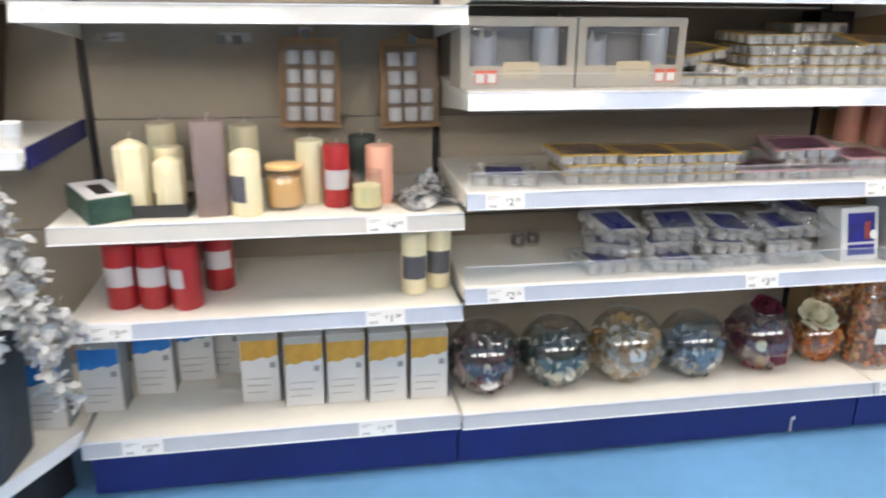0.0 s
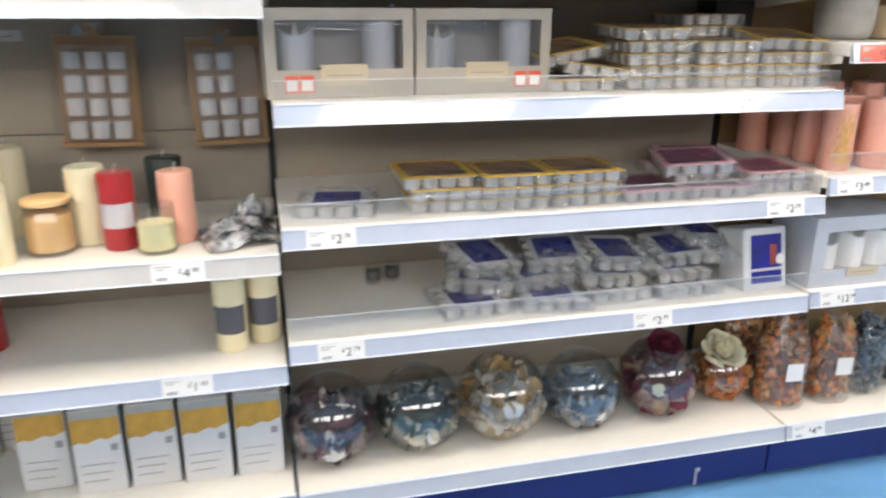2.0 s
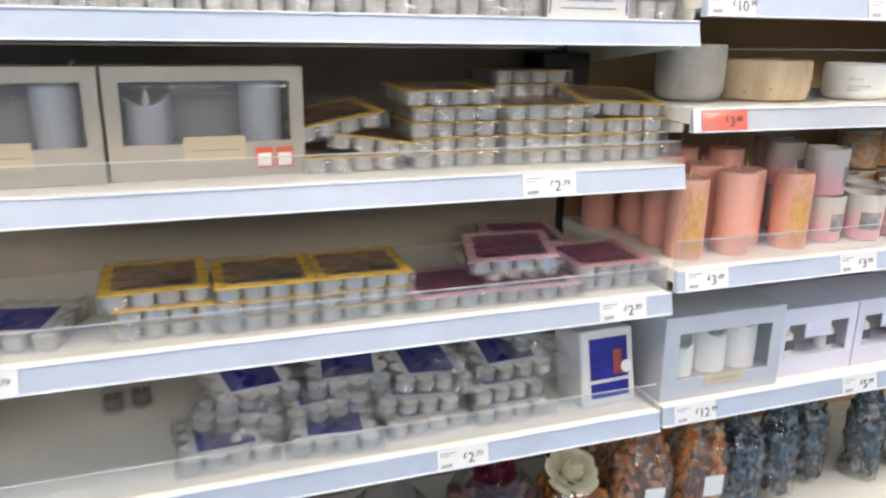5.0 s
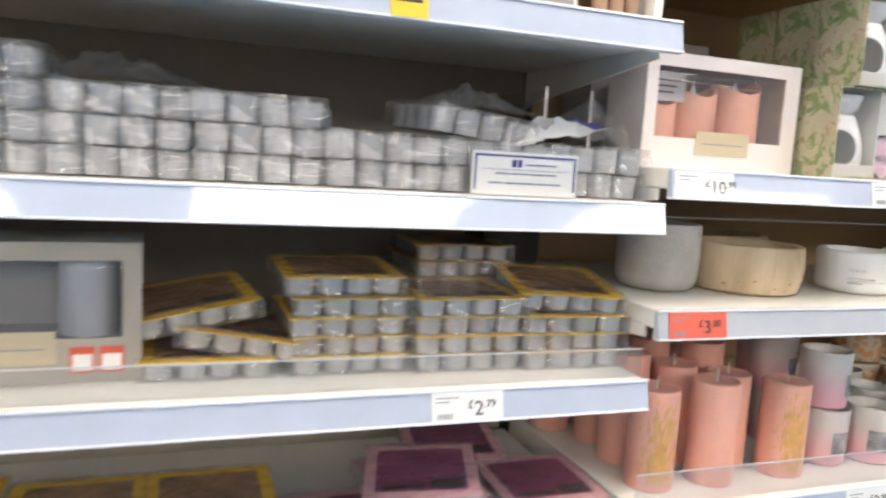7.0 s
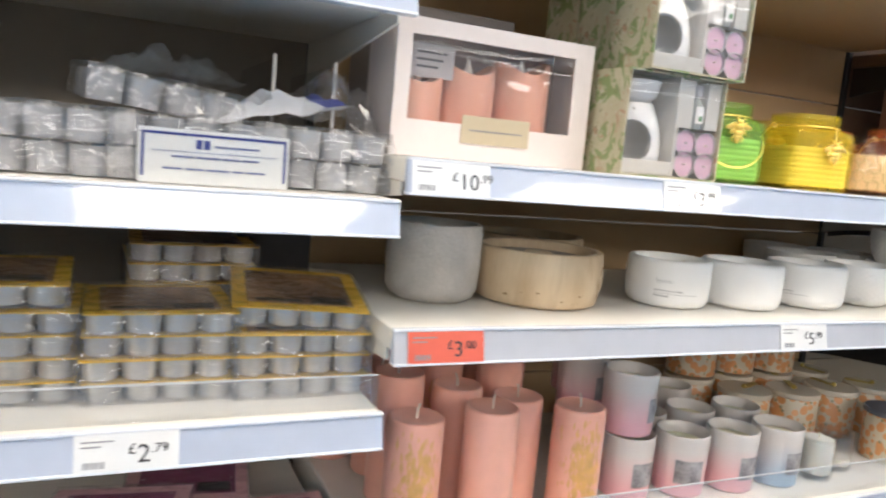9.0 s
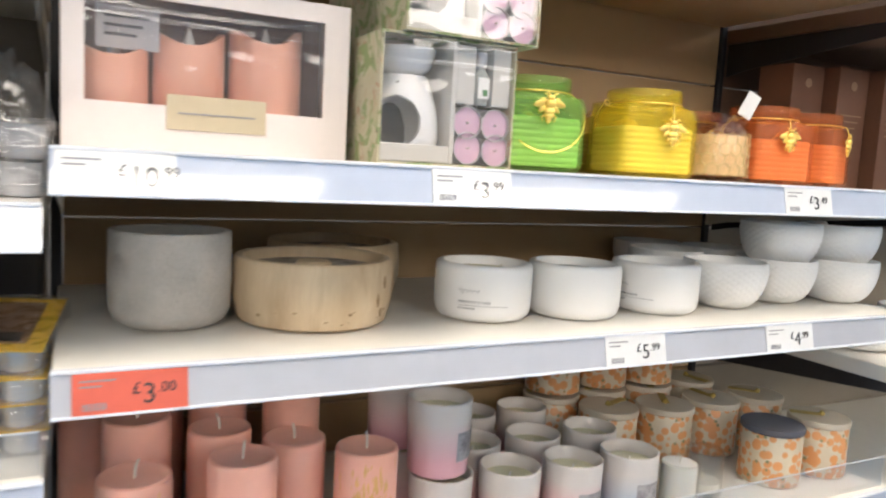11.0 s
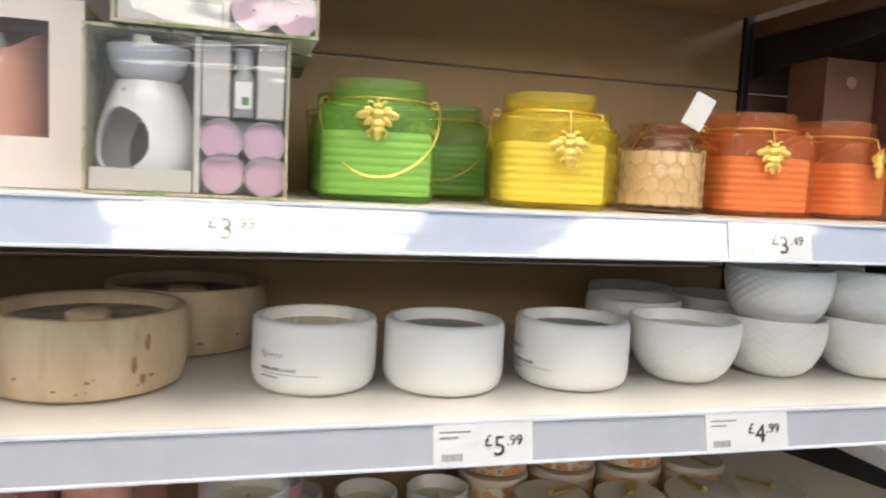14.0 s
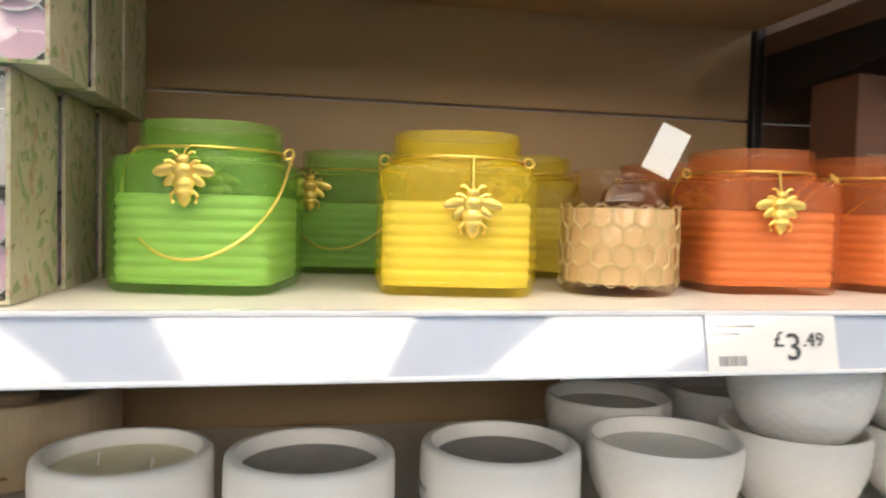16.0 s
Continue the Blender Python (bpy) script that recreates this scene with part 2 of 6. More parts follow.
for ix in range(-1, 3):
    # The y 1.0 row is added to brighten the shelf fronts.
    for y in (1.0, 0.45, -2.9, -3.6, -4.3, -5.0, -5.7, -6.4):
        if (ix, y) != (0, 0.45):
            copy_thing(light, pose(-1.4 + 3.6 * ix, y, 3.11))


# ---- shelving ----
def shelf_part(bay, w, ztop, depth, riser=0.0, face=None, dark_end=False, board=None):
    """A steel shelf with folded edges; its ticket strip, brackets and clear front riser are sub-parts. Local x from 0 to w, y 0 at the front."""
    bm = bmesh.new()
    box(bm, 0.002, w - 0.002, 0.004, depth - 0.006, ztop - 0.028, ztop, 0.003)
    sh = part("shelf", bm, board or M_SHELF, bay)
    bm = bmesh.new()
    for y0, y1, z0, z1 in ((-0.012, -0.0095, -0.0415, -0.0385), (-0.0045, -0.002, -0.0025, 0.001)):
        box(bm, 0.001, w - 0.001, y0 - 0.0015, 0.003, ztop + z0, ztop + z1, 0.0008)
    part("strip_rail", bm, board or M_STRIP, sh, "" if board else "white plastic strip rails")
    bm = bmesh.new()
    v = [bm.verts.new((x, y, ztop + z)) for x in (0.0012, w - 0.0012) for y, z in ((-0.0112, -0.0385), (0.0025, -0.0385), (0.0025, -0.0025), (-0.0034, -0.0025))]
    bm.faces.new(v[:4][::-1])
    bm.faces.new(v[4:])
    for i in range(4):
        bm.faces.new((v[i], v[(i + 1) % 4], v[4 + (i + 1) % 4], v[4 + i]))
    part("ticket_strip", bm, board or face, sh, "" if board else "glossy pale ticket strip")
    for x in (0.006, w - 0.010):
        bm = bmesh.new()
        v = [bm.verts.new((x + dx, y, z)) for dx in (0, 0.004) for y, z in ((0.03, ztop - 0.029), (depth - 0.01, ztop - 0.029), (depth - 0.01, ztop - 0.095), (depth - 0.06, ztop - 0.085), (0.03, ztop - 0.045))]
        for q in (v[:5][::-1], v[5:]):
            bm.faces.new(q)
        for i in range(5):
            bm.faces.new((v[i], v[(i + 1) % 5], v[5 + (i + 1) % 5], v[5 + i]))
        part("bracket", bm, M_BLACK if dark_end else M_SHELF, sh)
    if riser:
        part("front_riser", boxm(0.004, w - 0.004, 0.012, 0.0135, ztop + 0.0005, ztop + riser), M_RISER, sh, "clear acrylic front riser")
        part("riser_edge", boxm(0.004, w - 0.004, 0.0118, 0.0137, ztop + riser + 0.0003, ztop + riser + 0.0018), M_PALEEDGE, sh, "pale cut edge")
    return sh


def bay_unit(x0, w, levels, base, label, top=2.05, seams=(0.33, 0.62, 0.93, 1.24, 1.54, 1.84)):
    """One bay of gondola shelving: kick plate, deck, back panels, uprights and shelves."""
    bay = thing("shelving_bay", label, "shelving", "shelving bays", m=pose(x0, FRONT, 0))
    depth = BACK - FRONT
    edges = [0.12, *seams, top]
    # Last bay: upper panels take the brown that has shade in its colour.
    for a, b in zip(edges, edges[1:]):
        part("back_panel", boxm(0.009, w - 0.009, depth, depth + 0.018, a + 0.0015, b - 0.0015, 0.002), M_PANELGREY if x0 < 1.5 or (x0 > 2.5 and b < 1.3) else M_SHADEBROWN if x0 > 2.5 else M_PANEL, bay)
    for x in (-0.007, w - 0.007):
        if x < 0 or x0 > 2.5:
            bm = boxm(x, x + 0.014, depth - 0.004, depth + 0.05, 0.0, top, 0.002)
            for k in range(40):
                box(bm, x + 0.005, x + 0.009, depth - 0.0048, depth - 0.0042, 0.25 + 0.045 * k, 0.275 + 0.045 * k)
            part("upright", bm, M_BLACK, bay, "slotted black steel upright")
    part("kick_plate", boxm(0.001, w - 0.001, 0.045, 0.06, 0.012, base - 0.03, 0.002), M_BLUE, bay, "navy blue steel kick plate")
    shelf_part(bay, w, base, depth, 0, M_INSERT2)
    for z, riser in levels:
        # The last bay's high shelf is darkened by the same brown.
        shelf_part(bay, w, z, depth, riser, M_INSERT2 if abs(z - 1.144) < 0.01 else M_INSERT3 if x0 < 0 and z > 0.6 else M_INSERT, x0 > 2.5, M_SHADEBROWN if x0 > 2.5 and z > 1.5 else None)
    return bay


bay_unit(-0.615, 0.962, [(0.512, 0), (0.755, 0), (1.238, 0)], 0.195, "cream steel shelving bay with candles and boxes")
bay_unit(0.350, 1.242, [(0.555, 0.05), (0.803, 0.045), (1.045, 0.04), (1.292, 0), (1.533, 0)], 0.19, "cream steel shelving bay stacked with tealights")
bay_unit(1.595, 1.248, [(0.562, 0), (0.845, 0.05), (1.144, 0), (1.341, 0)], 0.19, "cream steel shelving bay with scented candles")
bay_unit(2.846, 1.248, [(0.562, 0), (0.80, 0), (1.045, 0), (1.33, 0), (1.655, 0)], 0.19, "cream steel shelving bay with brown boxes")

# unseen shelves added above the goods to keep ceiling light off them
for x0, w_ in ((-0.615, 0.962), (0.350, 1.242), (1.595, 1.248), (2.846, 1.248)):
    cp = thing("top_shelf", "unseen cream shelf added to shade the goods", "shelf", "top shelves", m=pose(x0, FRONT, 1.99))
    part("shelf_board", boxm(0.002, w_ - 0.002, 0, BACK - FRONT, 0, 0.03, 0.003), M_SHELF, cp)

# beige shelf high over the jars
upper = thing("upper_shelf", "beige steel shelf high over the jars", "shelf", m=pose(1.60, FRONT, 1.66))
part("shelf_board", boxm(0, 1.238, 0, 0.452, 0, 0.03, 0.003), M_PANEL, upper)
part("lip", boxm(0, 1.238, -0.004, -0.001, 0.0, 0.045, 0.001), M_PANEL, upper)

# skewed deck of the neighbouring bay at the corner, and its high shelf
corner = thing("corner_bay", "cream steel corner shelving bay with navy blue brackets", "shelving", m=pose(-0.627, 1.80, 0))
bm = bmesh.new()
v = [bm.verts.new(p) for p in ((0, 0, 0.172), (-0.37, -0.72, 0.172), (-1.2, -0.72, 0.172), (-1.2, 0.38, 0.172), (0, 0.38, 0.172))]
bmesh.ops.extrude_face_region(bm, geom=[bm.faces.new(v)])
for w_ in bm.verts[5:]:
    w_.co.z = 0.195
part("deck", bm, M_SHELF, corner)
strip = part("ticket_strip", boxm(0, 0.80, -0.008, -0.001, 0.155, 0.196, 0.0015), M_STRIP, corner, "white plastic ticket strip")
strip.matrix_basis = pose(-0.37, -0.72, 0, 0, 0, 62.8)
# Shadow under the deck is put into the kick plate's black.
kick = part("kick_plate", boxm(0, 0.80, 0.05, 0.06, 0.01, 0.16), M_BLACK, corner, "kick plate coloured black for the shadow under the deck")
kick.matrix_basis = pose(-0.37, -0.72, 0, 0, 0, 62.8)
for a, b in ((0.2, 0.62), (0.623, 1.24), (1.243, 2.05)):
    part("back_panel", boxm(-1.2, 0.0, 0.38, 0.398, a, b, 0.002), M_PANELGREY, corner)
part("shelf", boxm(-1.2, -0.008, -0.09, 0.38, 0.905, 0.93, 0.003), M_SHELF, corner)
part("bracket", boxm(-0.006, -0.001, -0.07, 0.37, 0.885, 0.935, 0.001), M_BLUE, corner, "navy blue steel bracket")
# Unseen upper shelf, added to shade the corner's back panel.
part("upper_shelf", boxm(-1.2, -0.012, -0.09, 0.38, 1.24, 1.265, 0.003), M_SHELF, corner)
part("shelf_strip", boxm(-1.2, -0.01, -0.102, -0.092, 0.892, 0.934, 0.002), M_STRIP, corner)


# ---- price tickets ----
def ticket(x0, w, ztop, price, material=M_TICKETGLOSS, ink=M_INKGLOSS, label="white price ticket with black figures"):
    """A shelf-edge price ticket: card, big pounds, small pence, fine print and bar code."""
    t = thing("price_ticket", label, "price ticket", "price tickets", m=pose(x0, FRONT - 0.0088, ztop - 0.0200, -12.2))
    part("card", boxm(0, w, -0.0006, 0.0006, -0.019, 0.0185), material, t)
    if price:
        pounds, pence = price.split(".")
        up = 90
        lettering(chr(163), 0.015, ink, t, pose(w * 0.50, -0.0012, -0.003, up), "currency_sign")
        a = lettering(pounds, 0.026, ink, t, pose(w * 0.59, -0.0012, -0.012, up), "price_figure")
        shift = 0.0135 * len(pounds)
        lettering("." + pence, 0.0135, ink, t, pose(w * 0.59 + shift, -0.0012, -0.003, up), "pence")
    for k in range(2):
        part("fine_print", boxm(0.006, 0.036 - 0.012 * k, -0.0010, -0.0007, 0.010 - 0.005 * k, 0.0116 - 0.005 * k), M_GREYINKGLOSS, t)
    bm = bmesh.new()
    x = 0.008
    for k in range(9):
        w_ = 0.0008 + 0.0012 * ((k * 7) % 3) / 2
        box(bm, x, x + w_, -0.0010, -0.0007, -0.0155, -0.009)
        x += w_ + 0.0009
    part("bar_code", bm, M_GREYINKGLOSS, t)["kind"] = "stuff"


for x, z, p in ((-0.612, 1.238, "2.00"), (0.106, 0.755, "4.99"), (-0.556, 0.512, "3.49"), (0.099, 0.512, "1.99"), (-0.518, 0.195, "2.99"), (0.073, 0.195, "1.99"),
                (0.409, 0.555, "2.79"), (1.125, 0.555, "2.79"), (0.398, 0.803, "2.79"), (1.435, 0.803, "2.79"), (1.270, 1.045, "2.79"),
                (1.612, 0.19, "4.99"), (1.913, 0.19, "4.99"), (1.623, 0.562, "12.99"), (2.053, 0.562, "5.99"), (1.614, 0.845, "3.49"), (1.988, 0.845, "3.99"),
                (2.522, 0.845, "7.99"), (2.206, 1.144, "5.99"), (2.493, 1.144, "4.99"), (1.600, 1.341, "10.99"), (1.955, 1.341, "3.99"), (2.501, 1.341, "3.49")):
    ticket(x, 0.098, z, p)
ticket(1.613, 0.098, 1.144, "3.00", M_REDTICKET, label="red price ticket with dark figures")

# ---- tealight packs ----
def tealight_mesh(d, h, cup, wax):
    bm = bmesh.new()
    r = d / 2
    lathe(bm, [(r * 0.93, 0.0), (r * 0.97, h * 0.5), (r, h * 0.94), (r, h), (r * 0.93, h), (r * 0.93, h * 0.86)], 18, 0, close_top=False)
    lathe(bm, [(r * 0.93, h * 0.84), (r * 0.5, h * 0.87), (0.003, h * 0.86)], 18, 1, close_bottom=False)
    lathe(bm, [(0.0012, h * 0.85), (0.001, h * 1.15)], 5, 2)
    bmesh.ops.recalc_face_normals(bm, faces=bm.faces)
    me = bpy.data.meshes.new("tealight")
    bm.to_mesh(me)
    bm.free()
    for m in (cup, wax, M_WICK):
        me.materials.append(m)
    for p in me.polygons:
        p.use_smooth = True
    me.set_sharp_from_angle(angle=radians(45))
    return me


def film_mesh(w, d, h, seed, sag=0.004, nx=14, ny=8, nz=3):
    """Crinkled wrapping film round a block, with a puckered fringe."""
    bm = bmesh.new()
    bmesh.ops.create_cube(bm, size=1.0, matrix=Matrix.Translation((0, d / 2, h / 2)) @ Matrix.Diagonal((w, d, h, 1)))
    bmesh.ops.subdivide_edges(bm, edges=bm.edges[:], cuts=7, use_grid_fill=True)
    for v in bm.verts:
        n = noise.noise_vector(v.co * 38 + Vector((seed * 3.1, seed, 0)))
        k = Vector(v.co - Vector((0, d / 2, h / 2)))
        v.co += n * sag
        if v.co.z < 0.0015:
            v.co.z = 0.0015
    return bm


TL = 0.0385
ME_TL = tealight_mesh(TL, 0.0215, M_ALU, M_WAX)
ME_TLTALL = tealight_mesh(0.0375, 0.031, mat("clear cup with pale wax", (0.44, 0.45, 0.47), 0.3, 0.2, var=0.15, scale=40, rand=0.12), M_WAX)
M_YCARD = mat("yellow printed card", (0.95, 0.58, 0.02), 0.4, var=0.1)
M_BROWNPIC = mat("printed picture of a brown dessert", (0.52, 0.28, 0.12), 0.4, var=0.6, scale=18, col2=(0.14, 0.07, 0.04))
M_PINKCARD = mat("pale pink printed card", (0.80, 0.45, 0.48), 0.4, var=0.1)
M_PURPLEPIC = mat("printed picture of dark berries", (0.16, 0.02, 0.09), 0.4, var=0.5, scale=25, col2=(0.30, 0.04, 0.14))
M_WHITECARD = mat("white printed card", (0.75, 0.75, 0.78), 0.4, var=0.1)
M_BLUEPIC = mat("printed picture in deep blue", (0.02, 0.03, 0.34), 0.35, var=0.5, scale=22, col2=(0.012, 0.012, 0.14))
M_DARKPRINT = mat("black printed patch", (0.02, 0.018, 0.02), 0.45)


def tealight_pack(label, mesh, nx, ny, h, card=None, picture=None, seed=1, pitch=0.0392, group="tealight packs", film=0.0035, cover=1.0):
    """One wrapped layer of tealights; front edge at y 0, centred in x."""
    t = thing("tealight_pack", label, "tealights", group)
    rng = random.Random(seed)
    for i in range(nx):
        for j in range(ny):
            if j > 1 and 0 < i < nx - 1:
                continue
            o = new("tealight", mesh)
            o.parent = t
            o.matrix_basis = pose((i - (nx - 1) / 2) * pitch + rng.uniform(-.0008, .0008), pitch / 2 + j * pitch, 0.0012, rng.uniform(-2, 2), rng.uniform(-2, 2), rng.uniform(0, 90))
    w, d = nx * pitch + 0.002, ny * pitch + 0.002
    if card:
        bm = bmesh.new()
        full = cover == 1.0
        box(bm, -w / 2 * cover - 0.002 * full, w / 2 * cover + 0.002 * full, d * (1 - cover) * 0.6 - 0.002 * full, d - d * (1 - cover) * 0.3, h + 0.0004, h + 0.0016)
        c = part("card", bm, card, t)
        part("picture", boxm(-w * 0.405 * cover, w * 0.405 * cover, d * (0.5 - 0.39 * cover), d * (0.5 + 0.40 * cover), h + 0.0017, h + 0.0022), picture, c)
        if cover == 1.0:
            for a in ((-0.34, 0.02, 0.15, 0.21), (0.08, 0.36, 0.14, 0.30)):
                part("printed_name", boxm(w * a[0], w * a[1], d * a[2], d * a[3], h + 0.0023, h + 0.0026), M_DARKPRINT, c)
    f = part("film", film_mesh(w + 0.008, d + 0.012, h + 0.0045, seed, film), M_FILM, t, "crinkled clear film", True)
    f.location.y = -0.008
    return t


def stack(proto, x, y, z, n, step, seed, lean=0.0, wob=1.8):
    rng = random.Random(seed)
    for k in range(n):
        copy_thing(proto, pose(x + rng.uniform(-.003, .003) + lean * k, y + rng.uniform(0, .005), z + 0.001 + k * step, 0, 0, rng.uniform(-wob, wob)))


S4, S3, S2B, S5 = 1.045, 0.803, 0.555, 1.292
yellow = tealight_pack("flat film-wrapped pack of tealights under a yellow card", ME_TL, 4, 4, 0.0225, M_YCARD, M_BROWNPIC, 3)
yellow.matrix_basis = pose(1.005, 1.80, S4 + 0.001)
copy_thing(yellow, pose(1.045, 1.815, S4 + 0.0275, 0, 7, -9))
copy_thing(yellow, pose(0.995, 1.835, S4 + 0.058, 4, -9, 8))
stack(yellow, 1.187, 1.80, S4, 4, 0.0255, 5)
copy_thing(yellow, pose(1.178, 1.812, S4 + 0.1045, 2, 0, 1))
stack(yellow, 1.352, 1.79, S4, 4, 0.0258, 6)
stack(yellow, 1.514, 1.785, S4, 3, 0.0258, 7, wob=2.5)
copy_thing(yellow, pose(1.508, 1.80, S4 + 0.081, 7, 2, -7))
stack(yellow, 1.40, 1.962, S4, 6, 0.0258, 33)
stack(yellow, 0.700, 1.765, S3, 2, 0.0255, 8)
copy_thing(yellow, pose(0.684, 1.772, S3 + 0.0525, 1, 0, 1.5))
stack(yellow, 0.850, 1.755, S3, 3, 0.0255, 9)
stack(yellow, 1.012, 1.755, S3, 3, 0.0255, 10)
pink = tealight_pack("flat film-wrapped pack of tealights under a pink card", ME_TL, 4, 4, 0.0225, M_PINKCARD, M_PURPLEPIC, 4)
pink.matrix_basis = pose(1.180, 1.755, S3 + 0.001, 0, 0, 1)
copy_thing(pink, pose(1.335, 1.752, S3 + 0.001, 0, 0, -2))
copy_thing(pink, pose(1.325, 1.80, S3 + 0.028, 0, 2, 6))
copy_thing(pink, pose(1.285, 1.765, S3 + 0.0545, 3, -4, -16))
stack(pink, 1.500, 1.765, S3, 2, 0.0255, 12)
copy_thing(pink, pose(1.400, 1.93, S3 + 0.03, 3, 0, -8))

silver = tealight_pack("clear bag of white tealights with a blue picture card", ME_TL, 4, 4, 0.0225, M_WHITECARD, M_BLUEPIC, 14, film=0.009, cover=0.76)
rng = random.Random(21)
silver.matrix_basis = pose(0.775, 1.765, S2B + 0.001, 0, 0, 4)
for x, y, k, a, b, c in ((0.955, 1.755, 0, 0, 0, -6), (1.135, 1.775, 0, 0, 0, 5), (1.305, 1.77, 0, 0, 0, 2), (0.79, 1.83, 1, 8, 5, -14), (0.96, 1.83, 1, 7, -3, 6), (1.12, 1.80, 1, 9, 3, -5),
                         (1.31, 1.80, 1, 4, 2, 8), (0.84, 1.85, 2.3, 14, 4, 18), (1.00, 1.85, 2.2, 12, -3, -8), (1.16, 1.82, 2.2, 10, 6, 5), (1.33, 1.83, 2.1, 9, -4, -4), (1.42, 1.88, 3.1, 10, 8, 12)):
    copy_thing(silver, pose(x, y, S2B + 0.001 + 0.0265 * k, a, b, c))
copy_thing(silver, pose(0.462, 1.775, S3 + 0.001, 0, 0, -10))

tall = tealight_pack("clear bag of tall pale tealights", ME_TLTALL, 4, 4, 0.0325, None, None, 31, pitch=0.0378, film=0.006)
tall.matrix_basis = pose(0.44, 1.765, S5 + 0.001)
for x, n, s in ((0.44, 3, 1), (0.595, 4, 2), (0.75, 4, 3), (0.905, 3, 4), (1.060, 3, 5), (1.215, 2, 6), (1.370, 2, 7), (1.515, 2, 8)):
    if x == 0.44:
        copy_thing(tall, pose(x, 1.77, S5 + 0.036, 0, 0, 2))
        copy_thing(tall, pose(x, 1.77, S5 + 0.071, 0, 0, -2))
    else:
        stack(tall, x, 1.775, S5, n, 0.0345, s)
copy_thing(tall, pose(1.345, 1.785, S5 + 0.0705, 3, 6, 8))


def crumple(name, label, w, d, h, seed, m, material=M_FILM, amp=0.02, corner=None):
    """A loose crumpled piece of film or an empty bag."""
    bm = bmesh.new()
    bmesh.ops.create_grid(bm, x_segments=26, y_segments=18, size=0.5)
    for v in bm.verts:
        x, y = v.co.x, v.co.y
        n = noise.noise(Vector((x * 5, y * 5, seed))) + 0.6 * noise.noise(Vector((x * 13, y * 13, seed + 7)))
        dome = max(0, 1 - (x * x + y * y) * 3.4)
        v.co = Vector((x * w, y * d, h * dome + amp * n * (0.3 + dome)))
    low = min(v.co.z for v in bm.verts)
    for v in bm.verts:
        v.co.z -= low
    if corner:
        for f in bm.faces:
            c = f.calc_center_median()
            f.material_index = int(c.x > 0.20 * w and abs(c.y) < 0.30 * d)
    o = part(name, bm, [material, corner] if corner else material, None, smooth=True)
    o.matrix_basis = m
    return tagged(o, label, "wrapper")


crumple("film_wrapper", "loose crumpled clear film over tealight bags", 0.17, 0.15, 0.03, 1, pose(0.905, 1.86, S5 + 0.104))
crumple("film_wrapper", "loose crumpled clear film over tealight bags", 0.16, 0.14, 0.025, 2, pose(1.35, 1.86, S5 + 0.106))
crumple("torn_bag", "torn white plastic bag with a blue corner", 0.20, 0.09, 0.022, 3, pose(1.455, 1.835, S5 + 0.076, 0, -13, 6), mat("white plastic bag", (0.8, 0.8, 0.82), 0.3, var=0.1), 0.014, mat("blue printed plastic", (0.05, 0.07, 0.42), 0.3, var=0.2))
crumple("film_wrapper", "loose crumpled clear film over tealight bags", 0.13, 0.14, 0.06, 4, pose(1.535, 1.85, S5 + 0.070, 0, 10, 0))


# ---- notice in the strip ----
note = thing("notice_card", "white notice card with a navy border in a clear holder", "notice", m=pose(1.319, 1.752, 1.2935) @ Matrix.Scale(1.07, 4))
part("card", boxm(0, 0.142, 0, 0.001, 0, 0.052), M_TICKET, note)
bm = bmesh.new()
for a in ((0.003, 0.139, 0.046, 0.0485), (0.003, 0.0055, 0.006, 0.046), (0.1365, 0.139, 0.006, 0.046)):
    box(bm, a[0], a[1], -0.0006, -0.0002, a[2], a[3])
M_NAVYINK = mat("navy printing ink", (0.03, 0.05, 0.28), 0.5)
part("border", bm, M_NAVYINK, note)
bm = bmesh.new()
for a in ((0.052, 0.0575, 0.034, 0.043), (0.0595, 0.065, 0.034, 0.043)):
    box(bm, a[0], a[1], -0.0006, -0.0002, a[2], a[3])
part("emblem", bm, M_NAVYINK, note)
M_PALENAVY = mat("pale navy printing ink", (0.16, 0.20, 0.42), 0.5)
for k, words in enumerate((((0.070, 0.112),), ((0.030, 0.050), (0.052, 0.075), (0.077, 0.094), (0.096, 0.112)), ((0.022, 0.040), (0.043, 0.060), (0.062, 0.084), (0.087, 0.098), (0.1, 0.119)))):
    for a, b in words:
        part("printed_word", boxm(a, b, -0.0006, -0.0002, 0.0365 - 0.0115 * k, 0.0383 - 0.0115 * k), M_PALENAVY, note)
part("rule", boxm(0.012, 0.130, -0.0006, -0.0002, 0.0305, 0.0311), M_PALENAVY, note)
part("holder", boxm(-0.003, 0.145, -0.0022, -0.0012, -0.001, 0.06), M_ACRYL, note, "clear plastic holder")

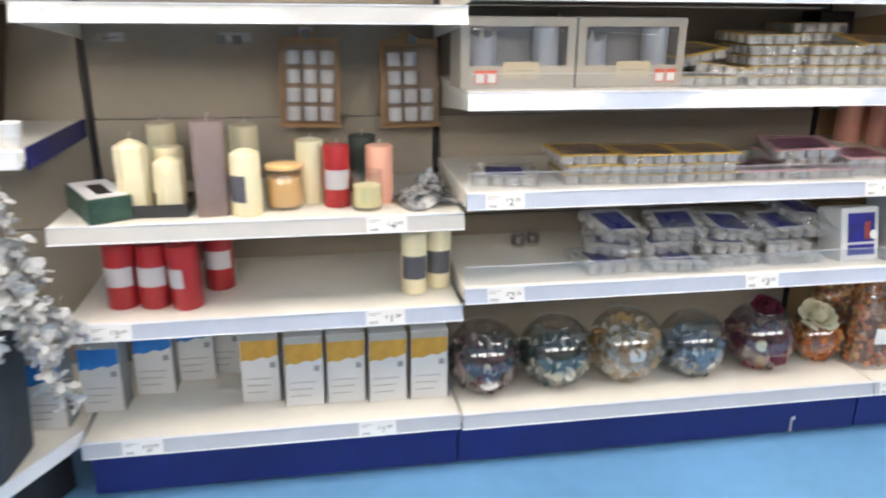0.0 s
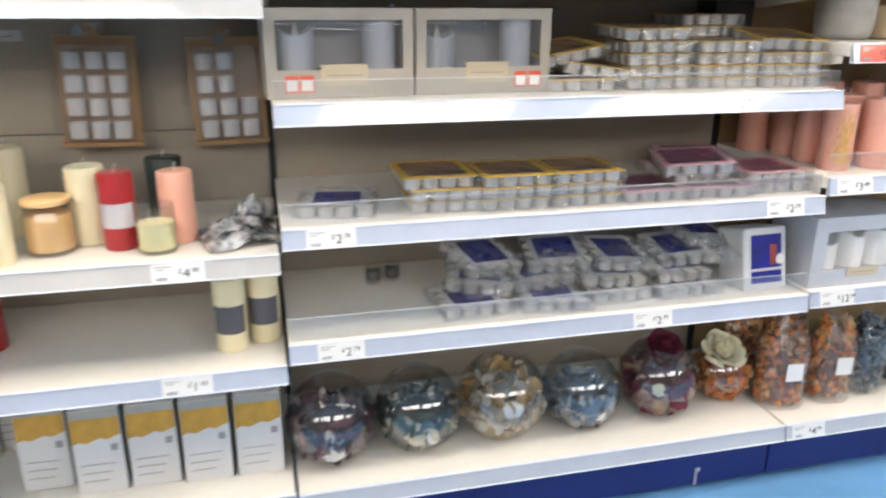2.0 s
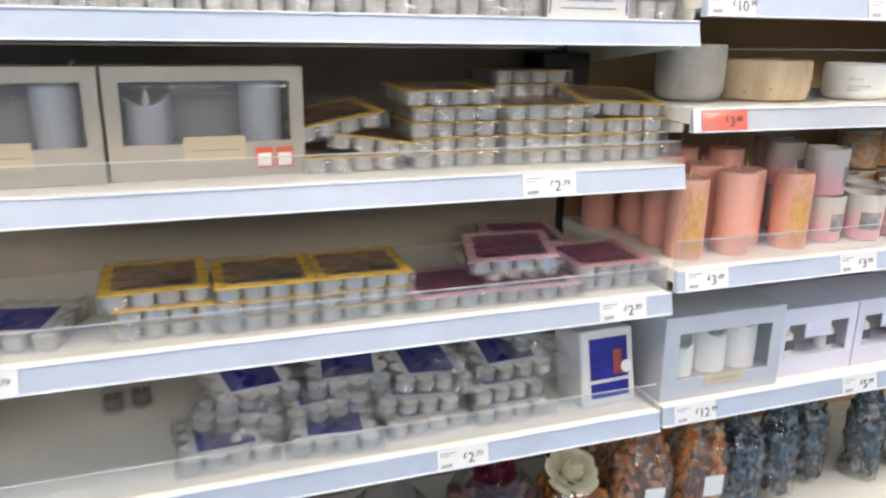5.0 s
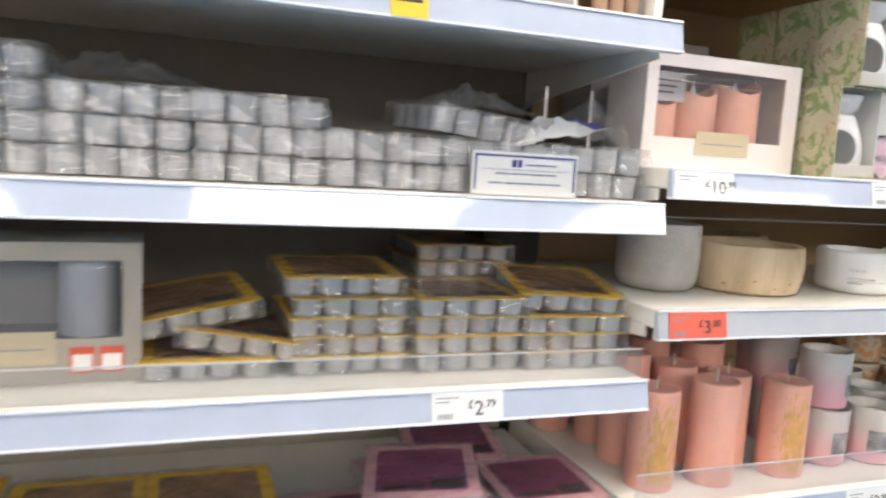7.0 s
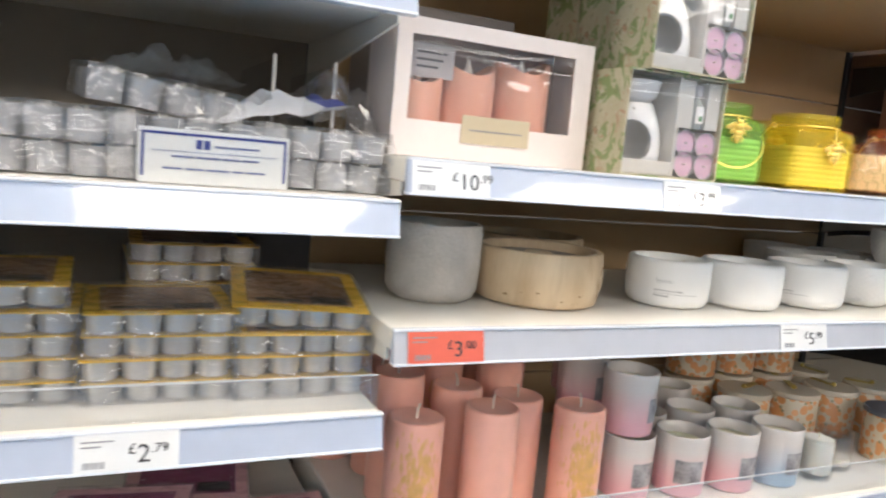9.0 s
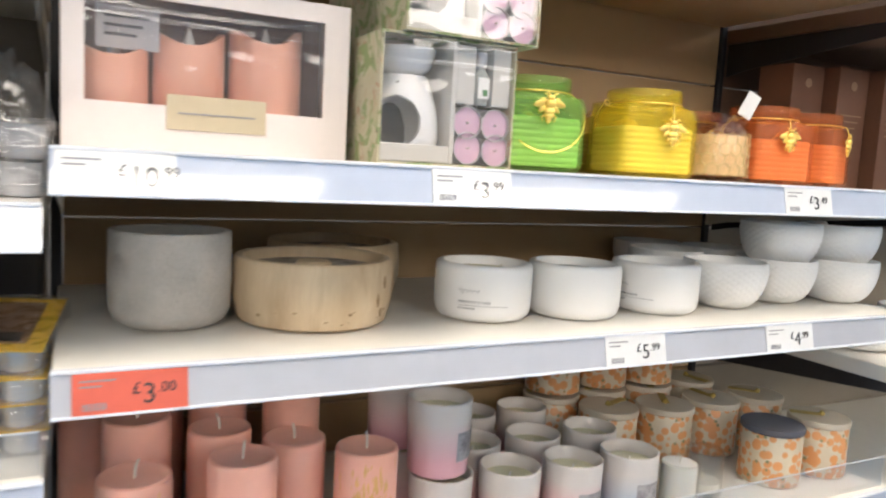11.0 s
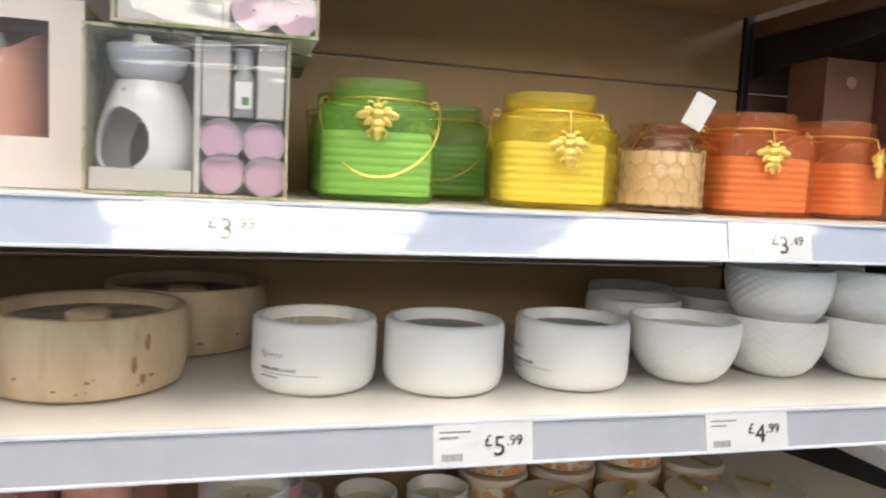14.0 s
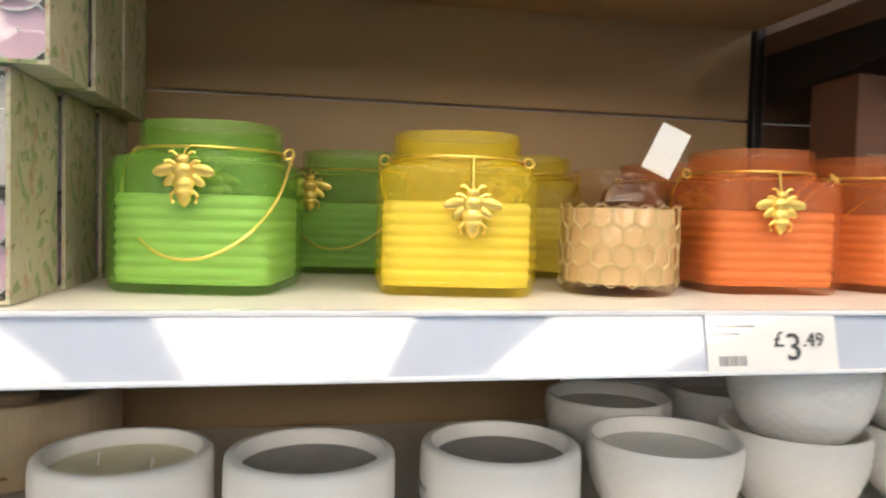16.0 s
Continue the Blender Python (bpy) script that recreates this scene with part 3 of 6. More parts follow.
# ---- pillar candles ----
def pillar(label, d, h, wax, m, group="pillar candles", square=False, label_mat=None, lab=(0.25, 0.7), face=-90, wick=True, dish=0.0, peak=0.0, sides=40):
    """A pillar candle with rounded shoulders, a wick and, where it has one, a paper band."""
    t = thing("pillar_candle", label, "candle", group, m=m)
    r = d / 2
    p = 6.0 if square else 2.0
    bm = bmesh.new()
    prof = [(r * 0.96, 0), (r, 0.003), (r, h - 0.006), (r * 0.97, h - 0.0015), (r * 0.90, h)]
    prof += [(r * 0.7, h - dish), (r * 0.3, h - dish - 0.0005)] if dish else [(r * 0.5, h - 0.001)]
    if peak:
        prof = prof[:2] + [(r, h - peak), (r * 0.93, h - peak * 0.72), (r * 0.5, h - peak * 0.22), (r * 0.12, h)]
    lathe(bm, prof, sides, 0, p)
    part("wax_body", bm, wax, t, smooth=True)
    if wick:
        bm = bmesh.new()
        tube(bm, [(0, 0, h - dish - 0.002), (0.001, 0, h + 0.008), (0.004, 0.001, h + 0.016)], 0.0014, 6)
        part("wick", bm, M_WICK, t)
    if label_mat:
        bm = bmesh.new()
        n, a0, a1 = 14, radians(face - 62), radians(face + 62)
        rows = []
        for z in (h * lab[0], h * lab[1]):
            rows.append([bm.verts.new(((r + 0.0006) * math.cos(a0 + (a1 - a0) * i / n), (r + 0.0006) * math.sin(a0 + (a1 - a0) * i / n), z)) for i in range(n + 1)])
        for i in range(n):
            bm.faces.new((rows[0][i], rows[0][i + 1], rows[1][i + 1], rows[1][i]))
        part("paper_label", bm, label_mat, t, smooth=True)
    return t


Z13, Z12, Z10 = 0.756, 0.513, 0.196
tray = thing("candle_tray", "low black card tray under cream pillar candles", "tray", m=pose(-0.390, 1.835, Z13))
bm = bmesh.new()
box(bm, -0.078, 0.078, -0.065, 0.065, 0, 0.003)
for a in ((-0.078, 0.078, -0.065, -0.062), (-0.078, 0.078, 0.062, 0.065), (-0.078, -0.075, -0.062, 0.062), (0.075, 0.078, -0.062, 0.062)):
    box(bm, *a, 0.003, 0.030)
part("card_tray", bm, mat("black card", (0.03, 0.03, 0.035), 0.55), tray)
pillar("cream hexagonal pillar candle in a black tray", 0.078, 0.178, M_CREAM, pose(-0.435, 1.815, Z13 + 0.003, 0, 0, 12), peak=0.022, sides=6)
pillar("shorter cream pillar candle in a black tray", 0.072, 0.138, M_CREAM, pose(-0.352, 1.81, Z13 + 0.003, 0, 0, 20), peak=0.018, sides=6)
pillar("cream pillar candle at the back of the tray", 0.07, 0.15, M_CREAM, pose(-0.36, 1.862, Z13 + 0.003))
pillar("tall cream pillar candle standing behind others", 0.074, 0.185, M_CREAM, pose(-0.405, 2.03, Z13))
pillar("tall cream pillar candle standing behind others", 0.074, 0.185, M_CREAM, pose(-0.275, 2.0, Z13))
pillar("tall cream pillar candle standing behind others", 0.074, 0.185, M_CREAM, pose(-0.19, 1.975, Z13))
pillar("tall square mauve brown pillar candle", 0.076, 0.225, M_MAUVE, pose(-0.256, 1.798, Z13, 0, 0, 8), square=True)
pillar("cream pillar candle with a charcoal band label", 0.072, 0.160, M_CREAM, pose(-0.174, 1.78, Z13), peak=0.016, label_mat=M_DARKLAB, lab=(0.22, 0.62), face=-150)
pillar("cream pillar candle with a wavy melted top", 0.074, 0.158, M_CREAM, pose(-0.022, 1.885, Z13), dish=0.006)
pillar("glossy red pillar candle with a silver label", 0.066, 0.153, M_RED, pose(0.042, 1.835, Z13), label_mat=M_PALELAB, lab=(0.3, 0.62))
pillar("smooth peach pillar candle among others", 0.070, 0.146, M_PEACH, pose(0.150, 1.858, Z13))
pillar("dark green pillar candle standing behind others", 0.075, 0.15, mat("dark green wax", (0.05, 0.07, 0.06), 0.4, var=0.2), pose(0.115, 1.99, Z13))
for i, (x, y) in enumerate(((-0.499, 1.84), (-0.420, 1.832), (-0.338, 1.814), (-0.274, 1.94), (-0.36, 1.95), (-0.45, 1.95))):
    pillar("deep red pillar candle with a silver label", 0.076, 0.165, M_RED, pose(x, y, Z12, 0, -3 if i == 2 else 0, 7 * i), label_mat=M_PALELAB, lab=(0.36, 0.66), face=(-95 if i != 2 else -150) - 7 * i)
for x, y in ((0.236, 1.832), (0.306, 1.868)):
    pillar("cream pillar candle with a charcoal band label", 0.068, 0.165, M_CREAM, pose(x, y, Z12), label_mat=M_DARKLAB, lab=(0.26, 0.64), face=-95)
pillar("cream pillar candle standing behind others", 0.068, 0.165, M_CREAM, pose(0.262, 1.925, Z12))

M_FLECK = mat("gold leaf fleck", (0.84, 0.48, 0.17), 0.35, 0.2, var=0.25, scale=60)
# coral pillars of the third bay, plain and gold flecked
Z33 = 0.846
for i, (x, y, g) in enumerate(((1.672, 1.806, 1), (1.783, 1.802, 0), (1.931, 1.805, 1), (1.682, 1.905, 0), (1.775, 1.900, 0), (1.858, 1.862, 0), (1.880, 1.960, 0), (1.690, 1.998, 0), (1.790, 2.0, 1), (1.635, 2.075, 0), (1.72, 2.09, 0), (1.81, 2.095, 0), (1.905, 2.06, 0))):
    c = pillar("coral pillar candle with gold flecks" if g else "smooth coral pillar candle", 0.076, 0.158 + 0.008 * (i % 3 == 1) + (0.03 if i in (3, 6, 8) else 0), M_CORAL, pose(x, y, Z33, 0, 0, 40 * i), group="coral pillar candles", dish=0.003)
    if g:
        bm = bmesh.new()
        rr = random.Random(i + 60)
        for k in range(420):
            a, z = radians(-100 - 40 * i + rr.gauss(0, 19)), 0.012 + abs(rr.gauss(0.055, 0.036))
            s = rr.uniform(0.001, 0.0042)
            if z + 2 * s > 0.15:
                continue
            r_ = 0.0383
            vs = [bm.verts.new((r_ * math.cos(a + da), r_ * math.sin(a + da), z + dz)) for da, dz in ((0, -2 * s), (s * 14, 0.2 * s), (s * 4, s * 2.6), (-s * 12, s * 0.4))]
            bm.faces.new(vs)
        part("gold_leaf_print", bm, M_FLECK, c, "scattered gold leaf flecks")["kind"] = "stuff"

# ---- jars and glasses on the first bay ----
def jar_candle(name, label, d, h, wax, m, fill=0.75, neck=0.0, glass=M_CLEARGLASS, group=""):
    """A clear glass with a wax filling, a base and an open rim."""
    t = thing(name, label, "candle", group, m=m)
    r = d / 2
    bm = bmesh.new()
    out = [(r * 0.92, 0), (r, 0.006), (r, h * 0.78), (r * (1 - neck), h * 0.86), (r * (1 - neck), h)]
    inn = [(r * (1 - neck) - 0.0025, h), (r * (1 - neck) - 0.0025, h * 0.86), (r - 0.003, h * 0.77), (r - 0.003, 0.008), (0.002, 0.007)]
    lathe(bm, out + inn, 36)
    part("glass", bm, glass, t, smooth=True)
    bm = bmesh.new()
    lathe(bm, [(r - 0.0045, 0.0085), (r - 0.0035, 0.011), (r - 0.0035, h * fill), (r * 0.6, h * fill - 0.001), (0.004, h * fill)], 32)
    part("wax_filling", bm, wax, t, smooth=True)
    bm = bmesh.new()
    tube(bm, [(0, 0, h * fill - 0.001), (0.001, 0, h * fill + 0.01)], 0.0012, 6)
    part("wick", bm, M_WICK, t)
    return t


M_CARAMEL = mat("caramel wax", (0.88, 0.58, 0.27), 0.4, var=0.15, sss=0.1)
cj = jar_candle("jar_candle", "round caramel candle in a glass jar with a lid", 0.092, 0.098, M_CARAMEL, pose(-0.087, 1.832, Z13), 0.80, 0.12)
bm = bmesh.new()
lathe(bm, [(0.043, 0.0985), (0.045, 0.10), (0.045, 0.108), (0.042, 0.110), (0.01, 0.110)], 28)
part("lid", bm, M_CARAMEL, cj, "caramel coloured lid", True)
jar_candle("glass_candle", "straight glass tumbler with pale yellow wax", 0.076, 0.096, mat("pale yellow wax", (0.84, 0.78, 0.45), 0.4, var=0.1, sss=0.1), pose(0.114, 1.79, Z13), 0.62)

gb = thing("tissue_box", "dark green patterned card box with a white top opening", "box", m=pose(-0.525, 1.835, Z13, 0, 0, 28))
M_GREENBOX = mat("dark green printed card", (0.015, 0.045, 0.032), 0.45, var=0.5, scale=30, col2=(0.04, 0.09, 0.065))
part("carton", boxm(-0.05, 0.05, -0.105, 0.105, 0, 0.058, 0.003), M_GREENBOX, gb)
part("top_panel", boxm(-0.045, 0.045, -0.099, 0.099, 0.0585, 0.0595), M_WHITECARD, gb, "pale grey top panel")
# Slot is not cut; its inner darkness is put into a black slab.
part("opening", boxm(-0.016, 0.018, -0.062, 0.045, 0.0598, 0.0604), M_DARKPRINT, gb, "slot with its dark inside coloured black")

M_FOIL = mat("silver and black foil", (0.85, 0.86, 0.87), 0.25, 0.5, var=0.5, scale=30, col2=(0.05, 0.055, 0.065))
for key, val in (("From Min", 0.52), ("From Max", 0.78)):
    M_FOIL.node_tree.nodes["Map Range"].inputs[key].default_value = val
crumple("foil_bag", "crumpled silver and black foil candle bag", 0.155, 0.17, 0.03, 11, pose(0.262, 1.845, Z13, 0, 0, 20), M_FOIL, 0.018)
crumple("foil_bag", "crumpled dark foil bag leaning on another", 0.09, 0.10, 0.05, 12, pose(0.295, 1.95, Z13, 0, 0, -20), M_FOIL, 0.018)

# ---- cartons on the first bay's deck ----
M_CARTON = mat("white printed carton", (0.68, 0.68, 0.68), 0.42, var=0.08, scale=20)
# Grey green sides, taken darker so the colour carries their shade.
M_CARTSIDE_SHADED = mat("grey green carton side darkened for shade", (0.25, 0.265, 0.26), 0.45, var=0.12)
M_OCHRE = mat("ochre carton print", (0.62, 0.35, 0.05), 0.4, var=0.3, scale=25)
M_CYAN = mat("bright blue carton print", (0.02, 0.20, 0.62), 0.4, var=0.3, scale=20)
M_GREYTOP = mat("grey carton print", (0.42, 0.41, 0.38), 0.42, var=0.2)


def carton(label, w, d, h, tint, m, group):
    """A tall carton; its front has a colour field with a slanting edge, fine print and a code patch."""
    t = thing("carton", label, "box", group, m=m)
    bm = boxm(-w / 2, w / 2, 0, d, 0, h, 0.0012)
    bm.normal_update()
    # Side faces get the colour with shade in it.
    for f in bm.faces:
        if abs(f.normal.x) > 0.5:
            f.material_index = 1
    part("carton_body", bm, [M_CARTON, M_CARTSIDE_SHADED], t)
    rows = 7
    bm = bmesh.new()
    lo = [bm.verts.new((-w / 2 + 0.001 + (w - 0.002) * i / rows, -0.0008, h * (0.60 + 0.075 * i / rows + 0.02 * math.sin(i * 2.1)))) for i in range(rows + 1)]
    hi = [bm.verts.new((v.co.x, -0.0008, h * 0.90)) for v in lo]
    for i in range(rows):
        bm.faces.new((lo[i], lo[i + 1], hi[i + 1], hi[i]))
    part("colour_field", bm, tint, t)
    part("top_band", boxm(-w / 2 + 0.001, w / 2 - 0.001, -0.0009, -0.0003, h * 0.90, h - 0.001), M_GREYTOP, t)
    part("code_patch", boxm(w * 0.26, w * 0.40, -0.0009, -0.0003, h * 0.50, h * 0.58), M_GREYINK, t)
    for k in range(3):
        part("printed_line", boxm(-w * 0.38, w * (0.30 - 0.08 * k), -0.0009, -0.0003, h * (0.34 - 0.1 * k), h * (0.34 - 0.1 * k) + 0.0020), M_GREYINK, t)
    return t


for x, y in ((-0.182, 1.862), (-0.064, 1.824), (0.048, 1.826), (0.161, 1.815), (0.275, 1.815)):
    carton("white and ochre carton with a grey top", 0.102, 0.075, 0.205, M_OCHRE, pose(x, y, Z10, 0, 0, random.Random(x).uniform(-2, 2)), "ochre cartons")
for x, y, a in ((-0.593, 1.870, -3), (-0.476, 1.950, -2), (-0.375, 2.015, 2), (-0.300, 2.045, 0)):
    carton("white and bright blue carton", 0.104, 0.075, 0.205, M_CYAN, pose(x, y, Z10, 0, 0, a), "blue cartons")
carton("white and bright blue carton", 0.104, 0.075, 0.205, M_CYAN, pose(-0.715, 1.80, Z10, 0, 0, -3), "blue cartons")

# ---- hanging tealight boards ----
M_KRAFT = mat("kraft board", (0.42, 0.25, 0.12), 0.6, var=0.2, scale=25)
ME_TLW = tealight_mesh(0.037, 0.034, mat("white wax melt", (0.72, 0.71, 0.70), 0.35, var=0.08), M_WAX)
for k, (x, z, tilt) in enumerate(((-0.014, 1.035, 1.5), (0.260, 1.030, -1))):
    t = thing("hanging_candle_pack", "brown card hanger with a grid of white candles", "candle pack", "hanging packs", m=pose(x, 2.10, z, 0, tilt, 0))
    part("backing_card", boxm(-0.082, 0.082, 0, 0.003, -0.118, 0.118, 0.001), M_KRAFT, t)
    bm = bmesh.new()
    lathe(bm, [(0.022, 0.0), (0.022, 0.003)], 20)
    bmesh.ops.rotate(bm, verts=bm.verts, matrix=Matrix.Rotation(radians(90), 3, "X"))
    bmesh.ops.translate(bm, verts=bm.verts, vec=(-0.01, 0.0031, 0.118))
    part("hang_tab", bm, M_KRAFT, t)
    for i in range(3):
        for j in range(4):
            if k == 1 and i == 2 and j > 1:
                continue
            o = new("candle_cup", ME_TLW)
            o.parent = t
            o.matrix_basis = pose(-0.045 + 0.045 * i, -0.019, -0.100 + 0.050 * j)
    part("blister", boxm(-0.072, 0.072, -0.039, -0.0005, -0.106, 0.1, 0.006), M_WINDOW, t, "clear blister cover")
    part("fold", boxm(-0.084, 0.084, -0.012, -0.0005, -0.122, -0.112, 0.001), M_KRAFT, t)
M_CHROME = mat("dull chrome", (0.5, 0.5, 0.52), 0.3, 1.0)
hook = thing("peg_hook", "chrome peg hook with a ticket flap", "hook", "peg hooks", m=pose(-0.02, 2.178, 1.165))
bm = bmesh.new()
tube(bm, [(0, 0, 0), (0, -0.10, 0), (0, -0.17, 0.002), (0, -0.18, 0.014)], 0.0022)
part("prong", bm, M_CHROME, hook)
part("flap", boxm(-0.012, 0.012, -0.186, -0.184, -0.010, 0.012, 0.0008), mat("dull grey plastic", (0.16, 0.15, 0.14), 0.4), hook)
part("back_plate", boxm(-0.02, 0.02, -0.005, -0.0005, -0.012, 0.012, 0.001), M_CHROME, hook)
for x in (0.252, -0.19, -0.23, -0.52):
    copy_thing(hook, pose(x, 2.178, 1.150))

# ---- glass globes of potpourri ----
def chips(bm, rng, n, r, zc, zmax, size, nm, flat=0.45):
    """Dried petals, shells and chips packed inside a globe."""
    for k in range(n):
        for _ in range(30):
            p = Vector((rng.uniform(-1, 1), rng.uniform(-1, 1), rng.uniform(-1, 1))) * r
            if p.length < r and p.z + zc < zmax and p.length > r * 0.62:
                break
        else:
            continue
        p.z += zc
        s = rng.uniform(0.6, 1.3) * size
        m = Matrix.Translation(p) @ Euler((rng.uniform(0, 6), rng.uniform(0, 6), rng.uniform(0, 6))).to_matrix().to_4x4() @ Matrix.Diagonal((s, s * rng.uniform(0.5, 1), s * flat * rng.uniform(0.3, 1.1), 1))
        res = bmesh.ops.create_icosphere(bm, subdivisions=1, radius=1, matrix=m)
        mi = min(rng.randrange(nm), rng.randrange(nm))
        for f in {f for v in res["verts"] for f in v.link_faces}:
            f.material_index = mi


def globe(label, r, mats, m, seed, fill=1.15, flower=None, size=0.0185, bits=()):
    t = thing("potpourri_globe", label, "potpourri bowl", "potpourri globes", m=m)
    bm = bmesh.new()
    prof = [(r * 0.42, 0.0)]
    for k in range(1, 17):
        a = -math.pi / 2 + 0.42 + (math.pi - 0.42 - 0.55) * k / 16
        prof.append((r * math.cos(a), r * 0.93 + r * math.sin(a)))
    prof += [(prof[-1][0] + 0.004, prof[-1][1] + 0.006)]
    lathe(bm, prof, 40, close_bottom=True, close_top=False)
    part("glass_bowl", bm, M_GLASS, t, smooth=True)
    rng = random.Random(seed)
    bm = bmesh.new()
    chips(bm, rng, 260, r * 0.93, r * 0.93, r * fill, size, len(mats))
    bmesh.ops.create_uvsphere(bm, u_segments=14, v_segments=9, radius=r * 0.60, matrix=Matrix.Translation((0, 0, r * 0.66)) @ Matrix.Diagonal((1, 1, 0.62, 1)))
    c = part("potpourri", bm, mats, t, "mixed dried petals and chips")
    c["kind"] = "stuff"
    for ang, hz, sx, sz, bmat in bits:
        bm = bmesh.new()
        bmesh.ops.create_icosphere(bm, subdivisions=3, radius=1)
        for v in bm.verts:
            v.co *= 1 + 0.28 * noise.noise(v.co * 1.7 + Vector((seed, ang, 0)))
            v.co = Vector((v.co.x * sx, v.co.y * 0.007, v.co.z * sz))
        q = math.sqrt(max(0.0, (r * 0.90) ** 2 - (hz - r * 0.93) ** 2))
        o = part("large_chip", bm, bmat, t, "large pale dried piece", True)
        o.matrix_basis = pose(q * math.cos(radians(ang)), q * math.sin(radians(ang)), hz, math.degrees(math.asin(max(-1, min(1, (r * 0.93 - hz) / r)))) * -1, 0, ang + 90)
    if flower:
        fm, fx, fz, fr = flower
        bm = bmesh.new()
        petals(bm, rng, fr, 34)
        bmesh.ops.scale(bm, verts=bm.verts, vec=(1, 1, 1.25))
        bmesh.ops.rotate(bm, verts=bm.verts, matrix=Matrix.Rotation(radians(28), 3, "X"))
        bmesh.ops.translate(bm, verts=bm.verts, vec=(fx, -r * 0.10, fz))
        part("flower", bm, fm, t, "ruffled dried flower", True)
    return t


def petals(bm, rng, r, n):
    """A ruffled rose head out of cupped petals round a bud."""
    bmesh.ops.create_uvsphere(bm, u_segments=14, v_segments=9, radius=r * 0.42, matrix=Matrix.Translation((0, 0, r * 0.30)) @ Matrix.Diagonal((1, 1, 0.9, 1)))
    for k in range(n):
        q = k / n
        a, rho = k * 2.4, r * (0.14 + 0.80 * q)
        rows = []
        for i in range(6):
            u = i / 5
            row = []
            for j in range(6):
                w = (j / 5 - 0.5) * (1.9 - 0.7 * q)
                curl = max(0.0, u - 0.7) * q
                out = rho * (0.55 + 0.50 * u ** 1.4) + curl * r * 0.5 - 0.10 * r * (2 * j / 5 - 1) ** 2 * u
                z = r * (0.92 - 0.55 * q) * u * (1 - 0.22 * (2 * j / 5 - 1) ** 2) - curl * r * 0.35 + 0.03 * r * math.sin(5 * w + k)
                row.append(bm.verts.new((out * math.cos(a + w * 0.8), out * math.sin(a + w * 0.8), z)))
            rows.append(row)
        for i in range(5):
            for j in range(5):
                bm.faces.new((rows[i][j], rows[i][j + 1], rows[i + 1][j + 1], rows[i + 1][j]))


def chip(name, col, rough=0.6):
    return mat(name, col, rough, var=0.35, scale=60)


PLUM = [chip("plum petal", (0.09, 0.02, 0.035)), chip("dark petal", (0.035, 0.025, 0.025)), chip("mauve petal", (0.20, 0.08, 0.10)), chip("pale shaving", (0.6, 0.52, 0.46))]
FOREST = [chip("dark leaf", (0.03, 0.04, 0.035)), chip("bottle green leaf", (0.04, 0.09, 0.07)), chip("ivory curl", (0.66, 0.62, 0.48)), chip("slate chip", (0.11, 0.13, 0.14))]
SHELL = [chip("sandy shell", (0.55, 0.38, 0.18)), chip("ivory shell", (0.72, 0.66, 0.55)), chip("amber husk", (0.38, 0.20, 0.06)), chip("tan husk", (0.45, 0.31, 0.17))]
OCEAN = [chip("blue chip", (0.12, 0.19, 0.29)), chip("grey blue petal", (0.22, 0.29, 0.36)), chip("pale shell chip", (0.55, 0.57, 0.58)), chip("dark slate petal", (0.05, 0.06, 0.08))]
BERRY = [chip("wine petal", (0.16, 0.012, 0.03)), chip("burgundy petal", (0.09, 0.01, 0.02)), chip("tan petal", (0.42, 0.24, 0.14)), chip("dusty rose petal", (0.30, 0.10, 0.09))]
AMBER = [chip("orange petal", (0.74, 0.24, 0.04)), chip("rust petal", (0.55, 0.15, 0.03)), chip("tan leaf", (0.62, 0.34, 0.12)), chip("brown leaf", (0.28, 0.12, 0.04))]
SLATE = [chip("dark blue petal", (0.05, 0.085, 0.13)), chip("slate petal", (0.09, 0.12, 0.15)), chip("grey petal", (0.22, 0.24, 0.26)), chip("near black petal", (0.03, 0.035, 0.045))]
M_CREAMROSE = mat("cream silk petals", (0.82, 0.76, 0.55), 0.6, var=0.12, scale=40)
M_WINEROSE = mat("wine red dried petals", (0.13, 0.008, 0.03), 0.6, var=0.4, scale=40)
M_PEARL = mat("pearly shell", (0.85, 0.84, 0.82), 0.3, var=0.1)
ZB = 0.191
globe("clear glass globe of plum and dark potpourri", 0.107, PLUM, pose(0.440, 1.862, ZB), 1, 1.12, bits=((-92, 0.055, 0.024, 0.018, M_PEARL), (-78, 0.135, 0.026, 0.012, PLUM[2]), (-60, 0.085, 0.02, 0.018, PLUM[0]), (-120, 0.075, 0.02, 0.02, PLUM[1])))
globe("clear glass globe of dark green and ivory potpourri", 0.106, FOREST, pose(0.652, 1.868, ZB), 2, 1.05, bits=((-105, 0.075, 0.024, 0.026, FOREST[2]), (-78, 0.060, 0.016, 0.016, M_PEARL), (-125, 0.09, 0.018, 0.02, FOREST[1]), (-60, 0.07, 0.02, 0.016, FOREST[0])))
g3 = globe("clear glass globe of sandy shells and husks", 0.111, SHELL, pose(0.866, 1.868, ZB), 3, 1.45)
bm = bmesh.new()
bmesh.ops.create_uvsphere(bm, u_segments=20, v_segments=12, radius=0.027, matrix=Matrix.Translation((0.0, -0.088, 0.108)) @ Matrix.Diagonal((1, 0.6, 0.85, 1)))
part("large_shell", bm, M_PEARL, g3, "smooth pearly shell", True)
